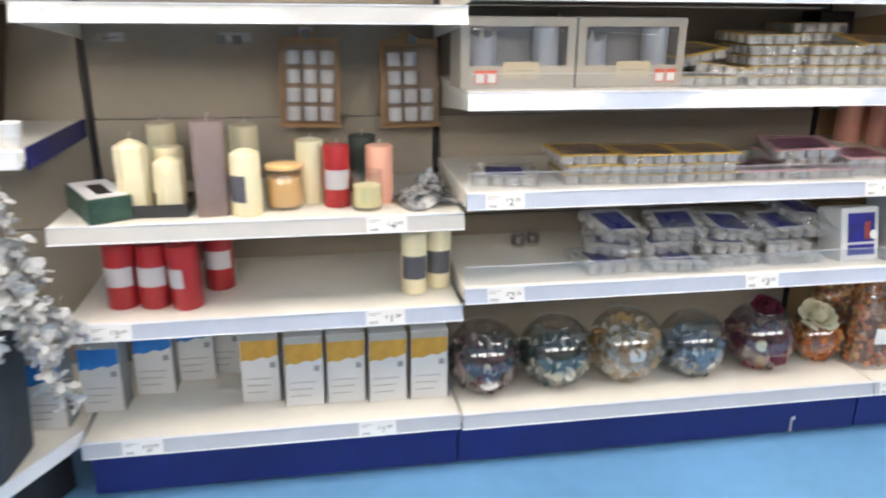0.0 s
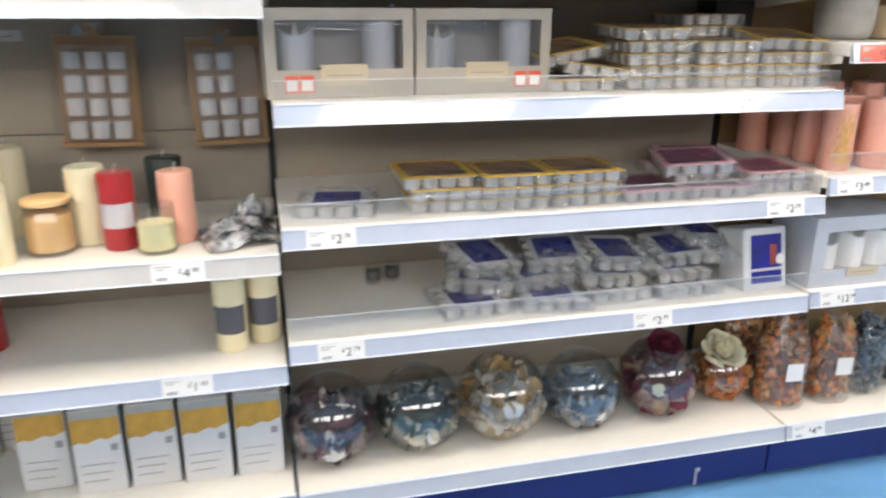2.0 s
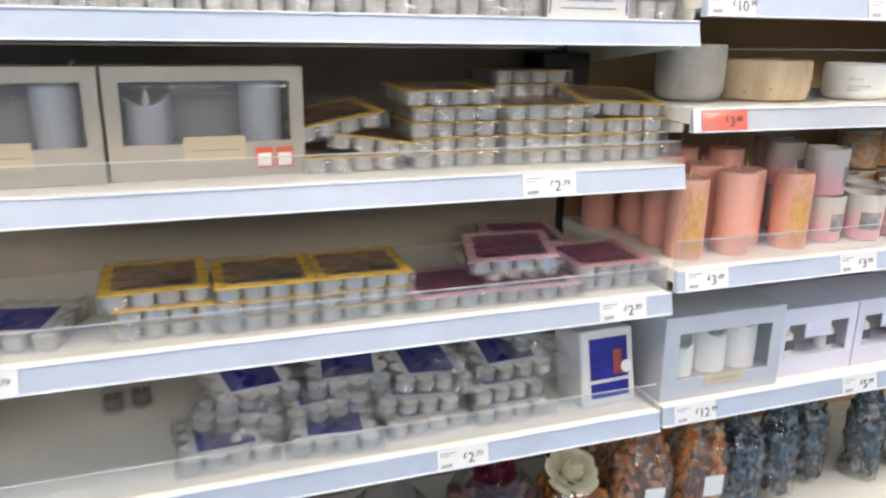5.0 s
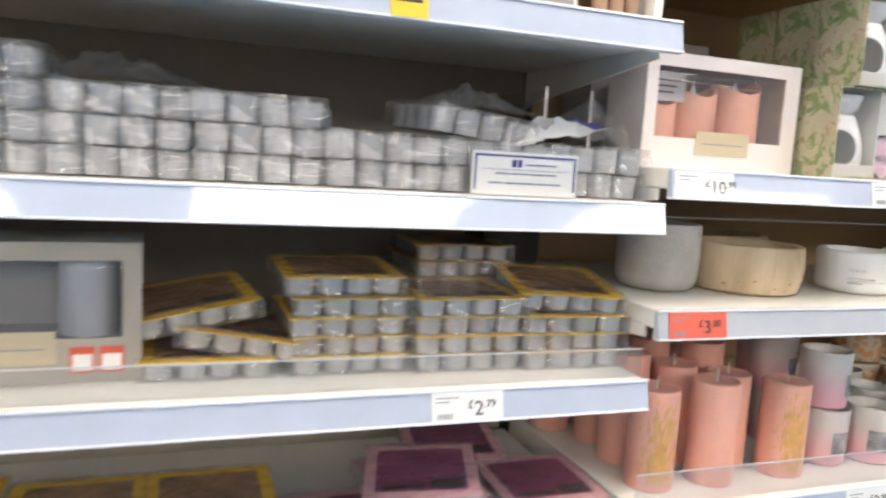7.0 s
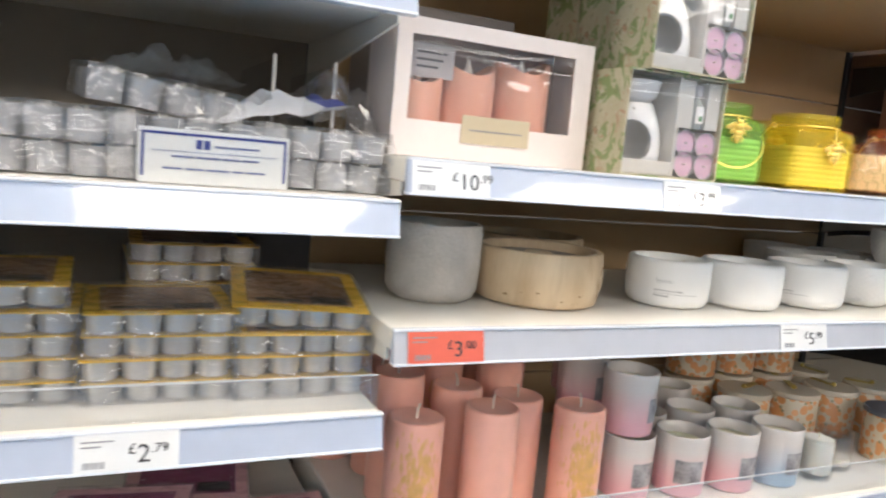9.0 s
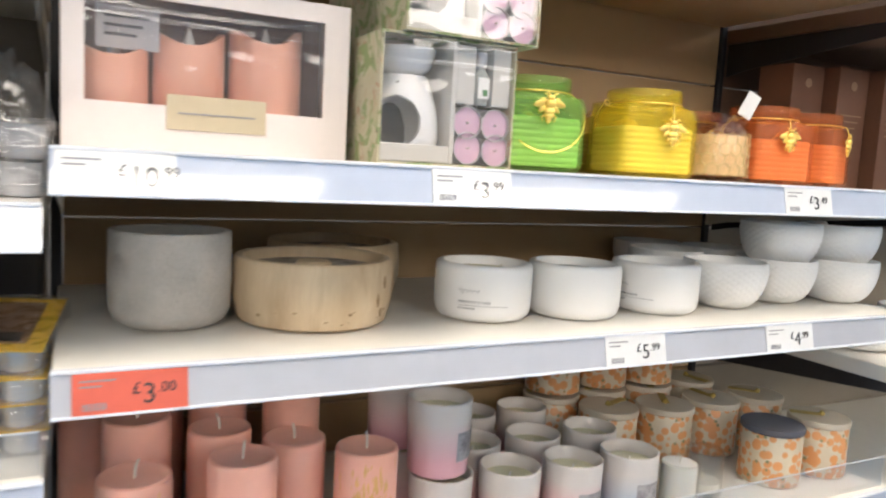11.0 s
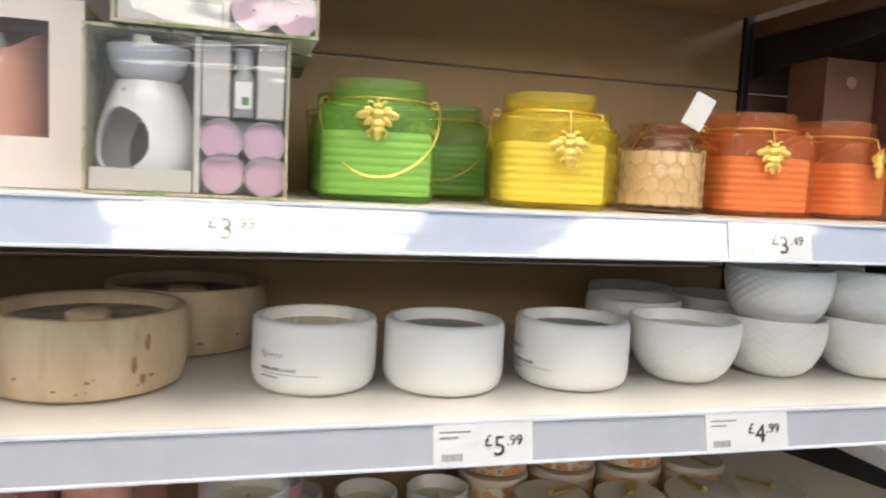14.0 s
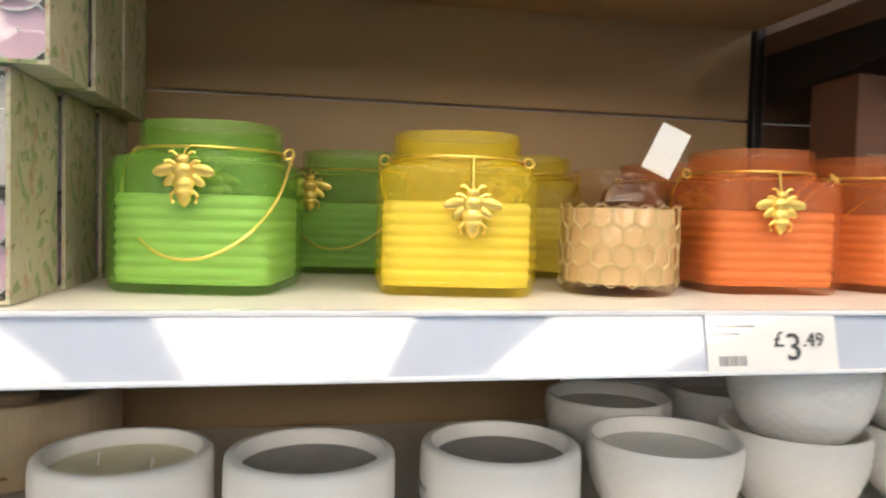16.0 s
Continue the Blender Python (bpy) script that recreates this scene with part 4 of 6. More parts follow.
globe("clear glass globe of blue and grey potpourri", 0.101, OCEAN, pose(1.080, 1.868, ZB), 4, 1.0, bits=((-98, 0.07, 0.016, 0.022, OCEAN[0]), (-80, 0.06, 0.02, 0.014, M_PEARL), (-62, 0.085, 0.018, 0.02, OCEAN[1]), (-120, 0.08, 0.018, 0.016, OCEAN[3])))
globe("clear glass globe of wine red potpourri", 0.104, BERRY, pose(1.308, 1.882, ZB), 5, 1.12, (M_WINEROSE, 0.0, 0.178, 0.05), bits=((-118, 0.10, 0.016, 0.018, M_CREAMROSE), (-82, 0.075, 0.034, 0.034, M_WINEROSE)))
globe("small clear glass globe of orange potpourri with a cream rose", 0.078, AMBER, pose(1.512, 1.905, ZB), 6, 1.3, (M_CREAMROSE, -0.01, 0.128, 0.062))


def potpourri_bag(label, mats, m, seed, w=0.115, h=0.24, tag=True):
    """A tall clear bag of dried flowers, bunched at the top."""
    t = thing("potpourri_bag", label, "potpourri bag", "potpourri bags", m=m)
    rng = random.Random(seed)
    bm = bmesh.new()
    for k in range(230):
        a, q = rng.uniform(0, 6.28), rng.random()
        r_ = w * 0.44 * (1 - 0.35 * max(0, q - 0.75) * 4)
        p = Vector((r_ * math.cos(a), r_ * math.sin(a) * 0.8, 0.012 + q * (h - 0.03)))
        s = rng.uniform(0.008, 0.017)
        mm = Matrix.Translation(p) @ Euler((rng.uniform(0, 6), rng.uniform(0, 6), rng.uniform(0, 6))).to_matrix().to_4x4() @ Matrix.Diagonal((s, s * 0.8, s * 0.4, 1))
        res = bmesh.ops.create_icosphere(bm, subdivisions=1, radius=1, matrix=mm)
        mi = rng.randrange(len(mats))
        for f in {f for v in res["verts"] for f in v.link_faces}:
            f.material_index = mi
    lathe(bm, [(w * 0.28, 0.008), (w * 0.28, h * 0.75), (w * 0.15, h * 0.86)], 12, 3)
    c = part("dried_petal_filling", bm, mats, t, "packed dried flowers and leaves")
    c["kind"] = "stuff"
    bm = bmesh.new()
    rings = []
    for k in range(14):
        q = k / 13
        rr = w * 0.52 * (1 if q < 0.7 else 1 - 0.5 * math.sin((q - 0.7) / 0.3 * math.pi / 2))
        rings.append([(x + 0.005 * noise.noise(Vector((x * 50, y * 50, q * 9 + seed))), y + 0.004 * noise.noise(Vector((y * 50, x * 50, q * 9 + seed + 5))), z) for x, y, z in ring(30, rr, 0.001 + q * h, 3.0, rr * 0.82)])
    loft(bm, rings, close_top=False)
    part("bag_film", bm, M_FILM, t, "clear crinkled bag", True)
    if tag:
        part("paper_tag", boxm(-0.018, 0.028, -w * 0.44 - 0.004, -w * 0.44 - 0.003, h * 0.36, h * 0.56), M_TICKET, t, "white paper tag")
    return t


potpourri_bag("tall clear bag of orange dried flowers", AMBER, pose(1.648, 1.835, ZB, 0, 0, -8), 11, 0.125, 0.25)
potpourri_bag("tall clear bag of orange dried flowers", AMBER, pose(1.80, 1.832, ZB, 0, 0, -6), 12, 0.115, 0.25)
for i, (x, y) in enumerate(((1.925, 1.845), (2.05, 1.865), (2.18, 1.90), (2.33, 1.86), (2.47, 1.86))):
    potpourri_bag("tall clear bag of grey blue dried petals", SLATE, pose(x, y, ZB, 0, 0, 12 * i), 20 + i, 0.105, 0.235, i == 3)
potpourri_bag("tall clear bag of orange dried flowers", AMBER, pose(1.62, 1.99, ZB), 31, 0.12, 0.25, False)
potpourri_bag("tall clear bag of orange dried flowers", AMBER, pose(1.76, 1.98, ZB), 32, 0.12, 0.25, False)

# blue picture bag standing at the end of the tealight shelf
bb = thing("tealight_box", "white carton of tealights with a deep blue picture", "tealights", m=pose(1.508, 1.768, S2B + 0.001, -12, 0, 3))
bm = boxm(-0.062, 0.062, 0, 0.10, 0, 0.155, 0.006)
part("carton_body", bm, M_CARTON, bb)
part("picture", boxm(-0.042, 0.046, -0.0010, -0.0003, 0.055, 0.138), M_BLUEPIC, bb)
part("red_motif", boxm(0.012, 0.032, -0.0016, -0.0011, 0.062, 0.112, 0.0002), mat("red and gold print", (0.45, 0.08, 0.07), 0.4, var=0.5, scale=40), bb)
part("lower_panel", boxm(-0.042, 0.046, -0.0010, -0.0003, 0.018, 0.048), M_BLUEPIC, bb)
bm = bmesh.new()
lathe(bm, [(0.013, 0), (0.013, 0.0006)], 20)
bmesh.ops.rotate(bm, verts=bm.verts, matrix=Matrix.Rotation(radians(90), 3, "X"))
bmesh.ops.translate(bm, verts=bm.verts, vec=(0.042, -0.0013, 0.075))
part("sticker", bm, M_TICKET, bb, "round white sticker")

# ---- window gift boxes ----
M_TAUPE = mat("taupe printed card", (0.44, 0.40, 0.34), 0.42, var=0.1, scale=14)
M_GREYIN = mat("grey card lining", (0.38, 0.38, 0.39), 0.55, var=0.12)
M_GREYWAX = mat("pale grey wax", (0.46, 0.48, 0.52), 0.45, var=0.1, sss=0.1)
M_BLUSH = mat("blush white card", (0.78, 0.71, 0.69), 0.42, var=0.07)
M_MAUVEIN = mat("mauve card lining", (0.30, 0.20, 0.20), 0.55, var=0.15)
M_SILVERCARD = mat("silver grey card", (0.56, 0.57, 0.61), 0.32, 0.2, var=0.1)
M_LILAC = mat("lilac white card", (0.66, 0.65, 0.76), 0.4, var=0.08)
M_PLATE = mat("beige label plate", (0.56, 0.48, 0.34), 0.45, var=0.1)
M_FLAME = mat("white plastic flame", (0.85, 0.83, 0.80), 0.35, var=0.05)


def candle_in_box(t, x, y, d, h, z0, wax):
    """A flameless candle: hollow scooped top and a plastic flame."""
    r, n = d / 2, 28
    bm = bmesh.new()
    def rim(k, rr):
        a = 2 * math.pi * k / n
        return h * (0.87 + 0.10 * math.cos(2 * a) + 0.035 * math.cos(a + 0.4)) if rr else 0
    rows = [[(r * math.cos(2 * math.pi * k / n), r * math.sin(2 * math.pi * k / n), 0) for k in range(n)],
            [(r * math.cos(2 * math.pi * k / n), r * math.sin(2 * math.pi * k / n), rim(k, 1)) for k in range(n)],
            [(r * 0.84 * math.cos(2 * math.pi * k / n), r * 0.84 * math.sin(2 * math.pi * k / n), rim(k, 1)) for k in range(n)],
            [(r * 0.80 * math.cos(2 * math.pi * k / n), r * 0.80 * math.sin(2 * math.pi * k / n), h * 0.66) for k in range(n)]]
    loft(bm, rows, at=(x, y, z0))
    c = part("candle", bm, wax, t, smooth=True)
    bm = bmesh.new()
    lathe(bm, [(0.002, 0), (0.0060, 0.008), (0.0055, 0.018), (0.0012, 0.034)], 12, at=(x, y, z0 + h * 0.66))
    part("flame", bm, M_FLAME, c, smooth=True)


def film_window(w, h, seed=0, x=0.0, y=0.0012, z=0.003, creases=((0.90, 0.05, 0.0014), (0.80, -0.04, 0.0006))):
    """Stretched window film: slight waves and a few soft creases that run across it near the top."""
    bm = bmesh.new()
    nx, nz = 14, 90
    vs = []
    for j in range(nz + 1):
        row = []
        for i in range(nx + 1):
            u, q = i / nx, j / nz
            out = 0.0005 * noise.noise(Vector((u * 5, q * 5, 3 + seed)))
            for zc, slope, amp in creases:
                c = zc + slope * (u - 0.5) + 0.03 * math.sin(2.6 * u + seed)
                out -= amp * math.exp(-(((q - c) * h) / 0.0020) ** 2) * (0.35 + 0.65 * math.sin(math.pi * u))
            row.append(bm.verts.new((x - w / 2 + w * u, y + out, z + h * q)))
        vs.append(row)
    for j in range(nz):
        for i in range(nx):
            bm.faces.new((vs[j][i], vs[j][i + 1], vs[j + 1][i + 1], vs[j + 1][i]))
    return bm


def window_box(label, w, d, h, card, lining, win, candles, m, plate=None, stickers=(), group="window boxes", wax=M_GREYWAX):
    """A card gift box with a cut front, clear window, lining and candles. win: x0, x1, z0, z1 as shares."""
    t = thing("gift_box", label, "gift box", group, m=m)
    x0, x1, z0, z1 = -w / 2 + win[0] * w, -w / 2 + win[1] * w, win[2] * h, win[3] * h
    th = 0.003
    bm = bmesh.new()
    for a in ((-w / 2, x0, 0, h), (x1, w / 2, 0, h), (x0, x1, 0, z0), (x0, x1, z1, h)):
        box(bm, a[0], a[1], 0, th, a[2], a[3])
    bmesh.ops.remove_doubles(bm, verts=bm.verts, dist=1e-5)
    part("front_panel", bm, card, t)
    part("box_body", rect_tube(w, h, th + 0.0002, d, th, True), card, t)
    bm = bmesh.new()
    box(bm, -w / 2 + th + 0.001, w / 2 - th - 0.001, d - th - 0.003, d - th - 0.001, th + 0.001, h - th - 0.001)
    part("lining", bm, lining, t)
    part("platform", boxm(-w / 2 + th + 0.001, w / 2 - th - 0.001, th + 0.002, d - th - 0.004, th + 0.001, max(z0 - 0.004, 0.006)), lining, t)
    part("window", film_window(x1 - x0, z1 - z0, len(candles), (x0 + x1) / 2, th + 0.0006, z0), M_WINDOW, t, "clear plastic window", True)
    for fx, dia, ch in candles:
        candle_in_box(t, -w / 2 + fx * w, th + 0.012 + dia / 2, dia, ch, max(z0 - 0.003, 0.007), wax)
    if plate:
        p = part("label_plate", boxm(-w / 2 + plate[0] * w, -w / 2 + plate[1] * w, -0.0016, -0.0004, plate[2] * h, plate[3] * h, 0.0004), M_PLATE, t)
        part("printed_line", boxm(-w / 2 + (plate[0] + 0.04) * w, -w / 2 + (plate[1] - 0.04) * w, -0.0021, -0.0017, (plate[2] * 0.55 + plate[3] * 0.45) * h, (plate[2] * 0.55 + plate[3] * 0.45) * h + 0.0018), M_GREYINK, p)
    for sx in stickers:
        q = part("sticker", boxm(-w / 2 + sx * w, -w / 2 + sx * w + 0.027, -0.0012, -0.0004, h * 0.07, h * 0.07 + 0.032), M_REDTICKET, t, "small red and white sticker")
        part("sticker_face", boxm(-w / 2 + sx * w + 0.003, -w / 2 + sx * w + 0.024, -0.0017, -0.0013, h * 0.07 + 0.003, h * 0.07 + 0.023), M_TICKET, q)
    return t


WIN = (0.075, 0.925, 0.32, 0.87)
window_box("taupe gift box with grey flameless candles", 0.290, 0.11, 0.168, M_TAUPE, M_GREYIN, WIN, ((0.22, 0.072, 0.085), (0.79, 0.066, 0.125)), pose(0.488, 1.790, S4 + 0.001, 0, 0, 3), (0.36, 0.68, 0.14, 0.38), (0.12, 0.22))
window_box("taupe gift box with grey flameless candles", 0.290, 0.11, 0.168, M_TAUPE, M_GREYIN, WIN, ((0.20, 0.072, 0.075), (0.79, 0.066, 0.120)), pose(0.783, 1.806, S4 + 0.001, 0, 0, 3), (0.36, 0.68, 0.14, 0.38), (0.73, 0.84))
window_box("blush gift box with three peach flameless candles", 0.287, 0.10, 0.168, M_BLUSH, M_MAUVEIN, (0.07, 0.90, 0.27, 0.88), ((0.17, 0.068, 0.064), (0.43, 0.074, 0.086), (0.72, 0.080, 0.100)), pose(1.748, 1.810, 1.342, 0, 0, 1.0), (0.33, 0.68, 0.13, 0.34), wax=M_PEACH)
window_box("silver grey gift box with three white candles", 0.290, 0.16, 0.178, M_SILVERCARD, M_GREYIN, (0.12, 0.90, 0.24, 0.80), ((0.23, 0.066, 0.080), (0.50, 0.074, 0.10), (0.76, 0.078, 0.115)), pose(1.744, 1.735, 0.563, 0, 0, 0), (0.36, 0.68, 0.13, 0.26), wax=M_WAX)
ic = thing("info_card", "small grey printed card inside a gift box", "card", m=pose(1.665, 1.838, 1.442, 0, 0, 1))
part("card", boxm(-0.03, 0.03, 0, 0.001, 0, 0.042), M_PALELAB, ic)
for k in range(3):
    part("printed_line", boxm(-0.022, 0.02 - 0.006 * k, -0.0006, -0.0002, 0.030 - 0.009 * k, 0.033 - 0.009 * k), M_DARKLAB, ic)
big = thing("plain_carton", "plain grey mauve carton behind a gift box", "box", m=pose(1.762, 2.03, 1.342))
part("carton_body", boxm(-0.12, 0.12, 0, 0.10, 0, 0.225, 0.002), mat("grey mauve card", (0.30, 0.27, 0.27), 0.5), big)
bk = thing("plain_carton", "matt black carton at the back of the shelf", "box", m=pose(1.525, 2.06, S4 + 0.001))
part("carton_body", boxm(-0.055, 0.055, 0, 0.09, 0, 0.185, 0.002), M_DARKPRINT, bk)


def diffuser_box(m):
    """A lilac box with two cut windows over small bottles."""
    w, d, h, th = 0.212, 0.15, 0.155, 0.003
    t = thing("diffuser_box", "lilac white box with two windows over small bottles", "gift box", "diffuser boxes", m=m)
    bm = bmesh.new()
    box(bm, -w / 2, w / 2, 0, th, 0, 0.045)
    box(bm, -w / 2, w / 2, 0, th, 0.118, h)
    box(bm, -w / 2, -w * 0.40, 0, th, 0.045, 0.118)
    box(bm, w * 0.40, w / 2, 0, th, 0.045, 0.118)
    box(bm, -w * 0.16, w * 0.16, -0.001, th, 0.086, 0.118)
    part("front_panel", bm, M_LILAC, t)
    part("box_body", rect_tube(w, h, th + 0.0002, d, th, True), M_LILAC, t)
    part("lining", boxm(-w / 2 + 0.004, w / 2 - 0.004, 0.07, 0.072, 0.004, h - 0.004), M_GREYIN, t)
    part("platform", boxm(-w / 2 + 0.004, w / 2 - 0.004, 0.004, 0.069, 0.004, 0.043), M_LILAC, t)
    for x in (-w * 0.27, w * 0.27):
        bm = bmesh.new()
        lathe(bm, [(0.018, 0.0435), (0.02, 0.046), (0.02, 0.085), (0.011, 0.094), (0.011, 0.108), (0.004, 0.109)], 20, at=(x, 0.035, 0))
        b = part("bottle", bm, M_WAX, t, smooth=True)
        part("bottle_label", boxm(x - 0.012, x + 0.012, 0.013, 0.0145, 0.054, 0.076), M_DARKLAB, b)
    return t


db = diffuser_box(pose(2.004, 1.755, 0.563))
copy_thing(db, pose(2.220, 1.755, 0.563))
copy_thing(db, pose(2.437, 1.757, 0.563))
copy_thing(db, pose(2.655, 1.757, 0.563))

# ---- oil burner boxes ----
def floral(name):
    """Green and beige card with painted leaves and rust blossoms."""
    m = mat(name, (0.40, 0.38, 0.24), 0.5, var=0.2, scale=16, col2=(0.52, 0.48, 0.36))
    nt = m.node_tree
    b = nt.nodes["Principled BSDF"]
    src = b.inputs["Base Color"].links[0].from_socket
    tc = nt.nodes["Texture Coordinate"]
    for sc, lo, hi, col in ((30, 0.53, 0.58, (0.22, 0.29, 0.12, 1)), (44, 0.60, 0.70, (0.40, 0.25, 0.16, 1)), (55, 0.62, 0.72, (0.48, 0.45, 0.36, 1)), (80, 0.66, 0.72, (0.13, 0.12, 0.06, 1))):
        n = nt.nodes.new("ShaderNodeTexNoise")
        n.inputs["Scale"].default_value = sc
        n.inputs["Distortion"].default_value = 1.6
        nt.links.new(tc.outputs["Object"], n.inputs["Vector"])
        r = nt.nodes.new("ShaderNodeMapRange")
        r.inputs["From Min"].default_value, r.inputs["From Max"].default_value = lo, hi
        nt.links.new(n.outputs["Fac"], r.inputs["Value"])
        x = nt.nodes.new("ShaderNodeMix")
        x.data_type = "RGBA"
        nt.links.new(r.outputs["Result"], x.inputs["Factor"])
        nt.links.new(src, x.inputs["A"])
        x.inputs["B"].default_value = col
        src = x.outputs["Result"]
    nt.links.new(src, b.inputs["Base Color"])
    return m


M_FLORAL = floral("floral printed card")
M_CERAMIC = mat("glossy white ceramic", (0.82, 0.82, 0.82), 0.12, var=0.03, coat=0.3)
M_CREAMCARD = mat("cream grey card insert", (0.62, 0.60, 0.56), 0.5, var=0.08)
M_PINKWAX = mat("pale pink wax", (0.74, 0.50, 0.63), 0.42, var=0.12, scale=25, sss=0.1)
M_BURNIN = mat("dark grey box inside", (0.17, 0.17, 0.17), 0.6)
ME_PINKTL = tealight_mesh(0.0375, 0.02, M_ALU, M_PINKWAX)


def burner_box(m):
    w, d, h = 0.166, 0.088, 0.139
    t = thing("oil_burner_set", "floral box with a white oil burner and pink tealights", "gift set", "oil burner sets", m=m)
    th = 0.0025
    part("box_sleeve", rect_tube(w, h, 0, d, th), M_FLORAL, t)
    part("tray_back", boxm(-w / 2 + 0.003, w / 2 - 0.003, d - 0.006, d - 0.003, 0.003, h - 0.003), M_BURNIN, t)
    part("divider", boxm(0.004, 0.009, 0.004, d - 0.008, 0.003, h - 0.003), M_CREAMCARD, t)
    part("front_ledge", boxm(-w / 2 + 0.004, 0.003, 0.003, 0.010, 0.003, 0.022, 0.001), M_CREAMCARD, t)
    part("tealight_tray", boxm(0.010, w / 2 - 0.004, 0.026, 0.030, 0.003, 0.068), M_GREYIN, t)
    for a in ((0.010, 0.033), (0.056, w / 2 - 0.004)):
        part("card_insert", boxm(a[0], a[1], 0.006, 0.024, 0.070, h - 0.005, 0.001), M_CREAMCARD, t)
    # the burner: egg-shaped body with an oval mouth and a dish on top
    cx, cy = -0.0375, 0.048
    n = 192
    prof = [(0.030, 0.003), (0.0355, 0.012), (0.038, 0.028), (0.0375, 0.046), (0.035, 0.064), (0.030, 0.082), (0.0255, 0.094), (0.024, 0.098)]
    bm = bmesh.new()
    fine = []
    for (r0, z0), (r1, z1) in zip(prof, prof[1:]):
        fine += [(r0 + (r1 - r0) * k / 14, z0 + (z1 - z0) * k / 14) for k in range(14)]
    fine.append(prof[-1])
    fine = [(r0 * 1.14, z0) for r0, z0 in fine]
    lathe(bm, fine, n, close_bottom=True, close_top=True, at=(cx, cy, 0))
    kill = []
    for f in bm.faces:
        c = f.calc_center_median()
        a = math.atan2(c.y - cy, c.x - cx)
        da = (a - radians(-122) + math.pi) % (2 * math.pi) - math.pi
        if (da / 0.70) ** 2 + ((c.z - 0.046) / 0.028) ** 2 < 1 and len(f.verts) == 4:
            kill.append(f)
    bmesh.ops.delete(bm, geom=kill, context="FACES")
    bmesh.ops.solidify(bm, geom=bm.faces[:], thickness=0.0035)
    body = part("burner", bm, M_CERAMIC, t, "glossy white ceramic oil burner", True)
    bm = bmesh.new()
    lathe(bm, [(0.020, 0.098), (0.030, 0.106), (0.035, 0.120), (0.036, 0.128), (0.034, 0.128), (0.031, 0.116), (0.018, 0.108)], 40, at=(cx, cy, 0))
    part("dish", bm, M_CERAMIC, body, smooth=True)
    # Vent holes are dark beads, with the shade inside put into their colour.
    bm = bmesh.new()
    for sx in (-0.016, 0.014):
        bmesh.ops.create_uvsphere(bm, u_segments=8, v_segments=6, radius=0.0028, matrix=Matrix.Translation((cx + sx, cy - 0.0245, 0.088)))
    part("vent_hole", bm, M_BURNIN, body)
    # bottle
    bm = bmesh.new()
    lathe(bm, [(0.0085, 0.0705), (0.0095, 0.073), (0.0095, 0.105), (0.006, 0.110), (0.0055, 0.114)], 18, at=(0.0445, 0.016, 0))
    bt = part("oil_bottle", bm, mat("clear green glass bottle", (0.45, 0.48, 0.46), 0.1, var=0.2), t, smooth=True)
    bm = bmesh.new()
    lathe(bm, [(0.007, 0.1142), (0.0075, 0.116), (0.0075, 0.128), (0.006, 0.130)], 18, at=(0.0445, 0.016, 0))
    part("bottle_cap", bm, M_SILVERCARD, bt, smooth=True)
    part("bottle_label", boxm(0.0375, 0.0515, 0.0052, 0.0062, 0.078, 0.101), M_TICKET, bt)
    part("leaf_print", boxm(0.043, 0.049, 0.0046, 0.0050, 0.081, 0.088), mat("green leaf print", (0.10, 0.28, 0.10), 0.5), bt)
    for x, z in ((0.0265, 0.050), (0.0625, 0.049), (0.0285, 0.0215), (0.0645, 0.0205)):
        o = new("tealight", ME_PINKTL)
        o.parent, o.matrix_basis = t, pose(x, 0.0255, z, 90, 0, 0)
    part("window", film_window(w - 0.006, h - 0.006, 5), M_WINDOW, t, "clear shiny window film", True)
    return t


Z35 = 1.342
bx = burner_box(pose(1.986, 1.744, Z35, 0, 0, 0))
copy_thing(bx, pose(1.990, 1.835, Z35, 0, 0, 1))
copy_thing(bx, pose(1.993, 1.926, Z35, 0, 0, -1))
copy_thing(bx, pose(2.009, 1.736, Z35 + 0.140, 0, 0, 1))
copy_thing(bx, pose(2.011, 1.828, Z35 + 0.140, 0, 0, 1))
copy_thing(bx, pose(2.011, 1.920, Z35 + 0.140, 0, 0, 0))

# ---- ribbed glass jars with bee charms ----
def tinted(name, col, body):
    """Frosted tinted glass: partly scatters in its own colour, partly lets tinted light through."""
    m = mat(name, body, 0.28, var=0.06, scale=8, coat=0.5)
    nt = m.node_tree
    tr = nt.nodes.new("ShaderNodeBsdfTransparent")
    tr.inputs["Color"].default_value = (*col, 1)
    mx = nt.nodes.new("ShaderNodeMixShader")
    mx.inputs[0].default_value = 0.79
    nt.links.new(nt.nodes["Principled BSDF"].outputs[0], mx.inputs[1])
    nt.links.new(tr.outputs[0], mx.inputs[2])
    nt.links.new(mx.outputs[0], nt.nodes["Material Output"].inputs[0])
    return m


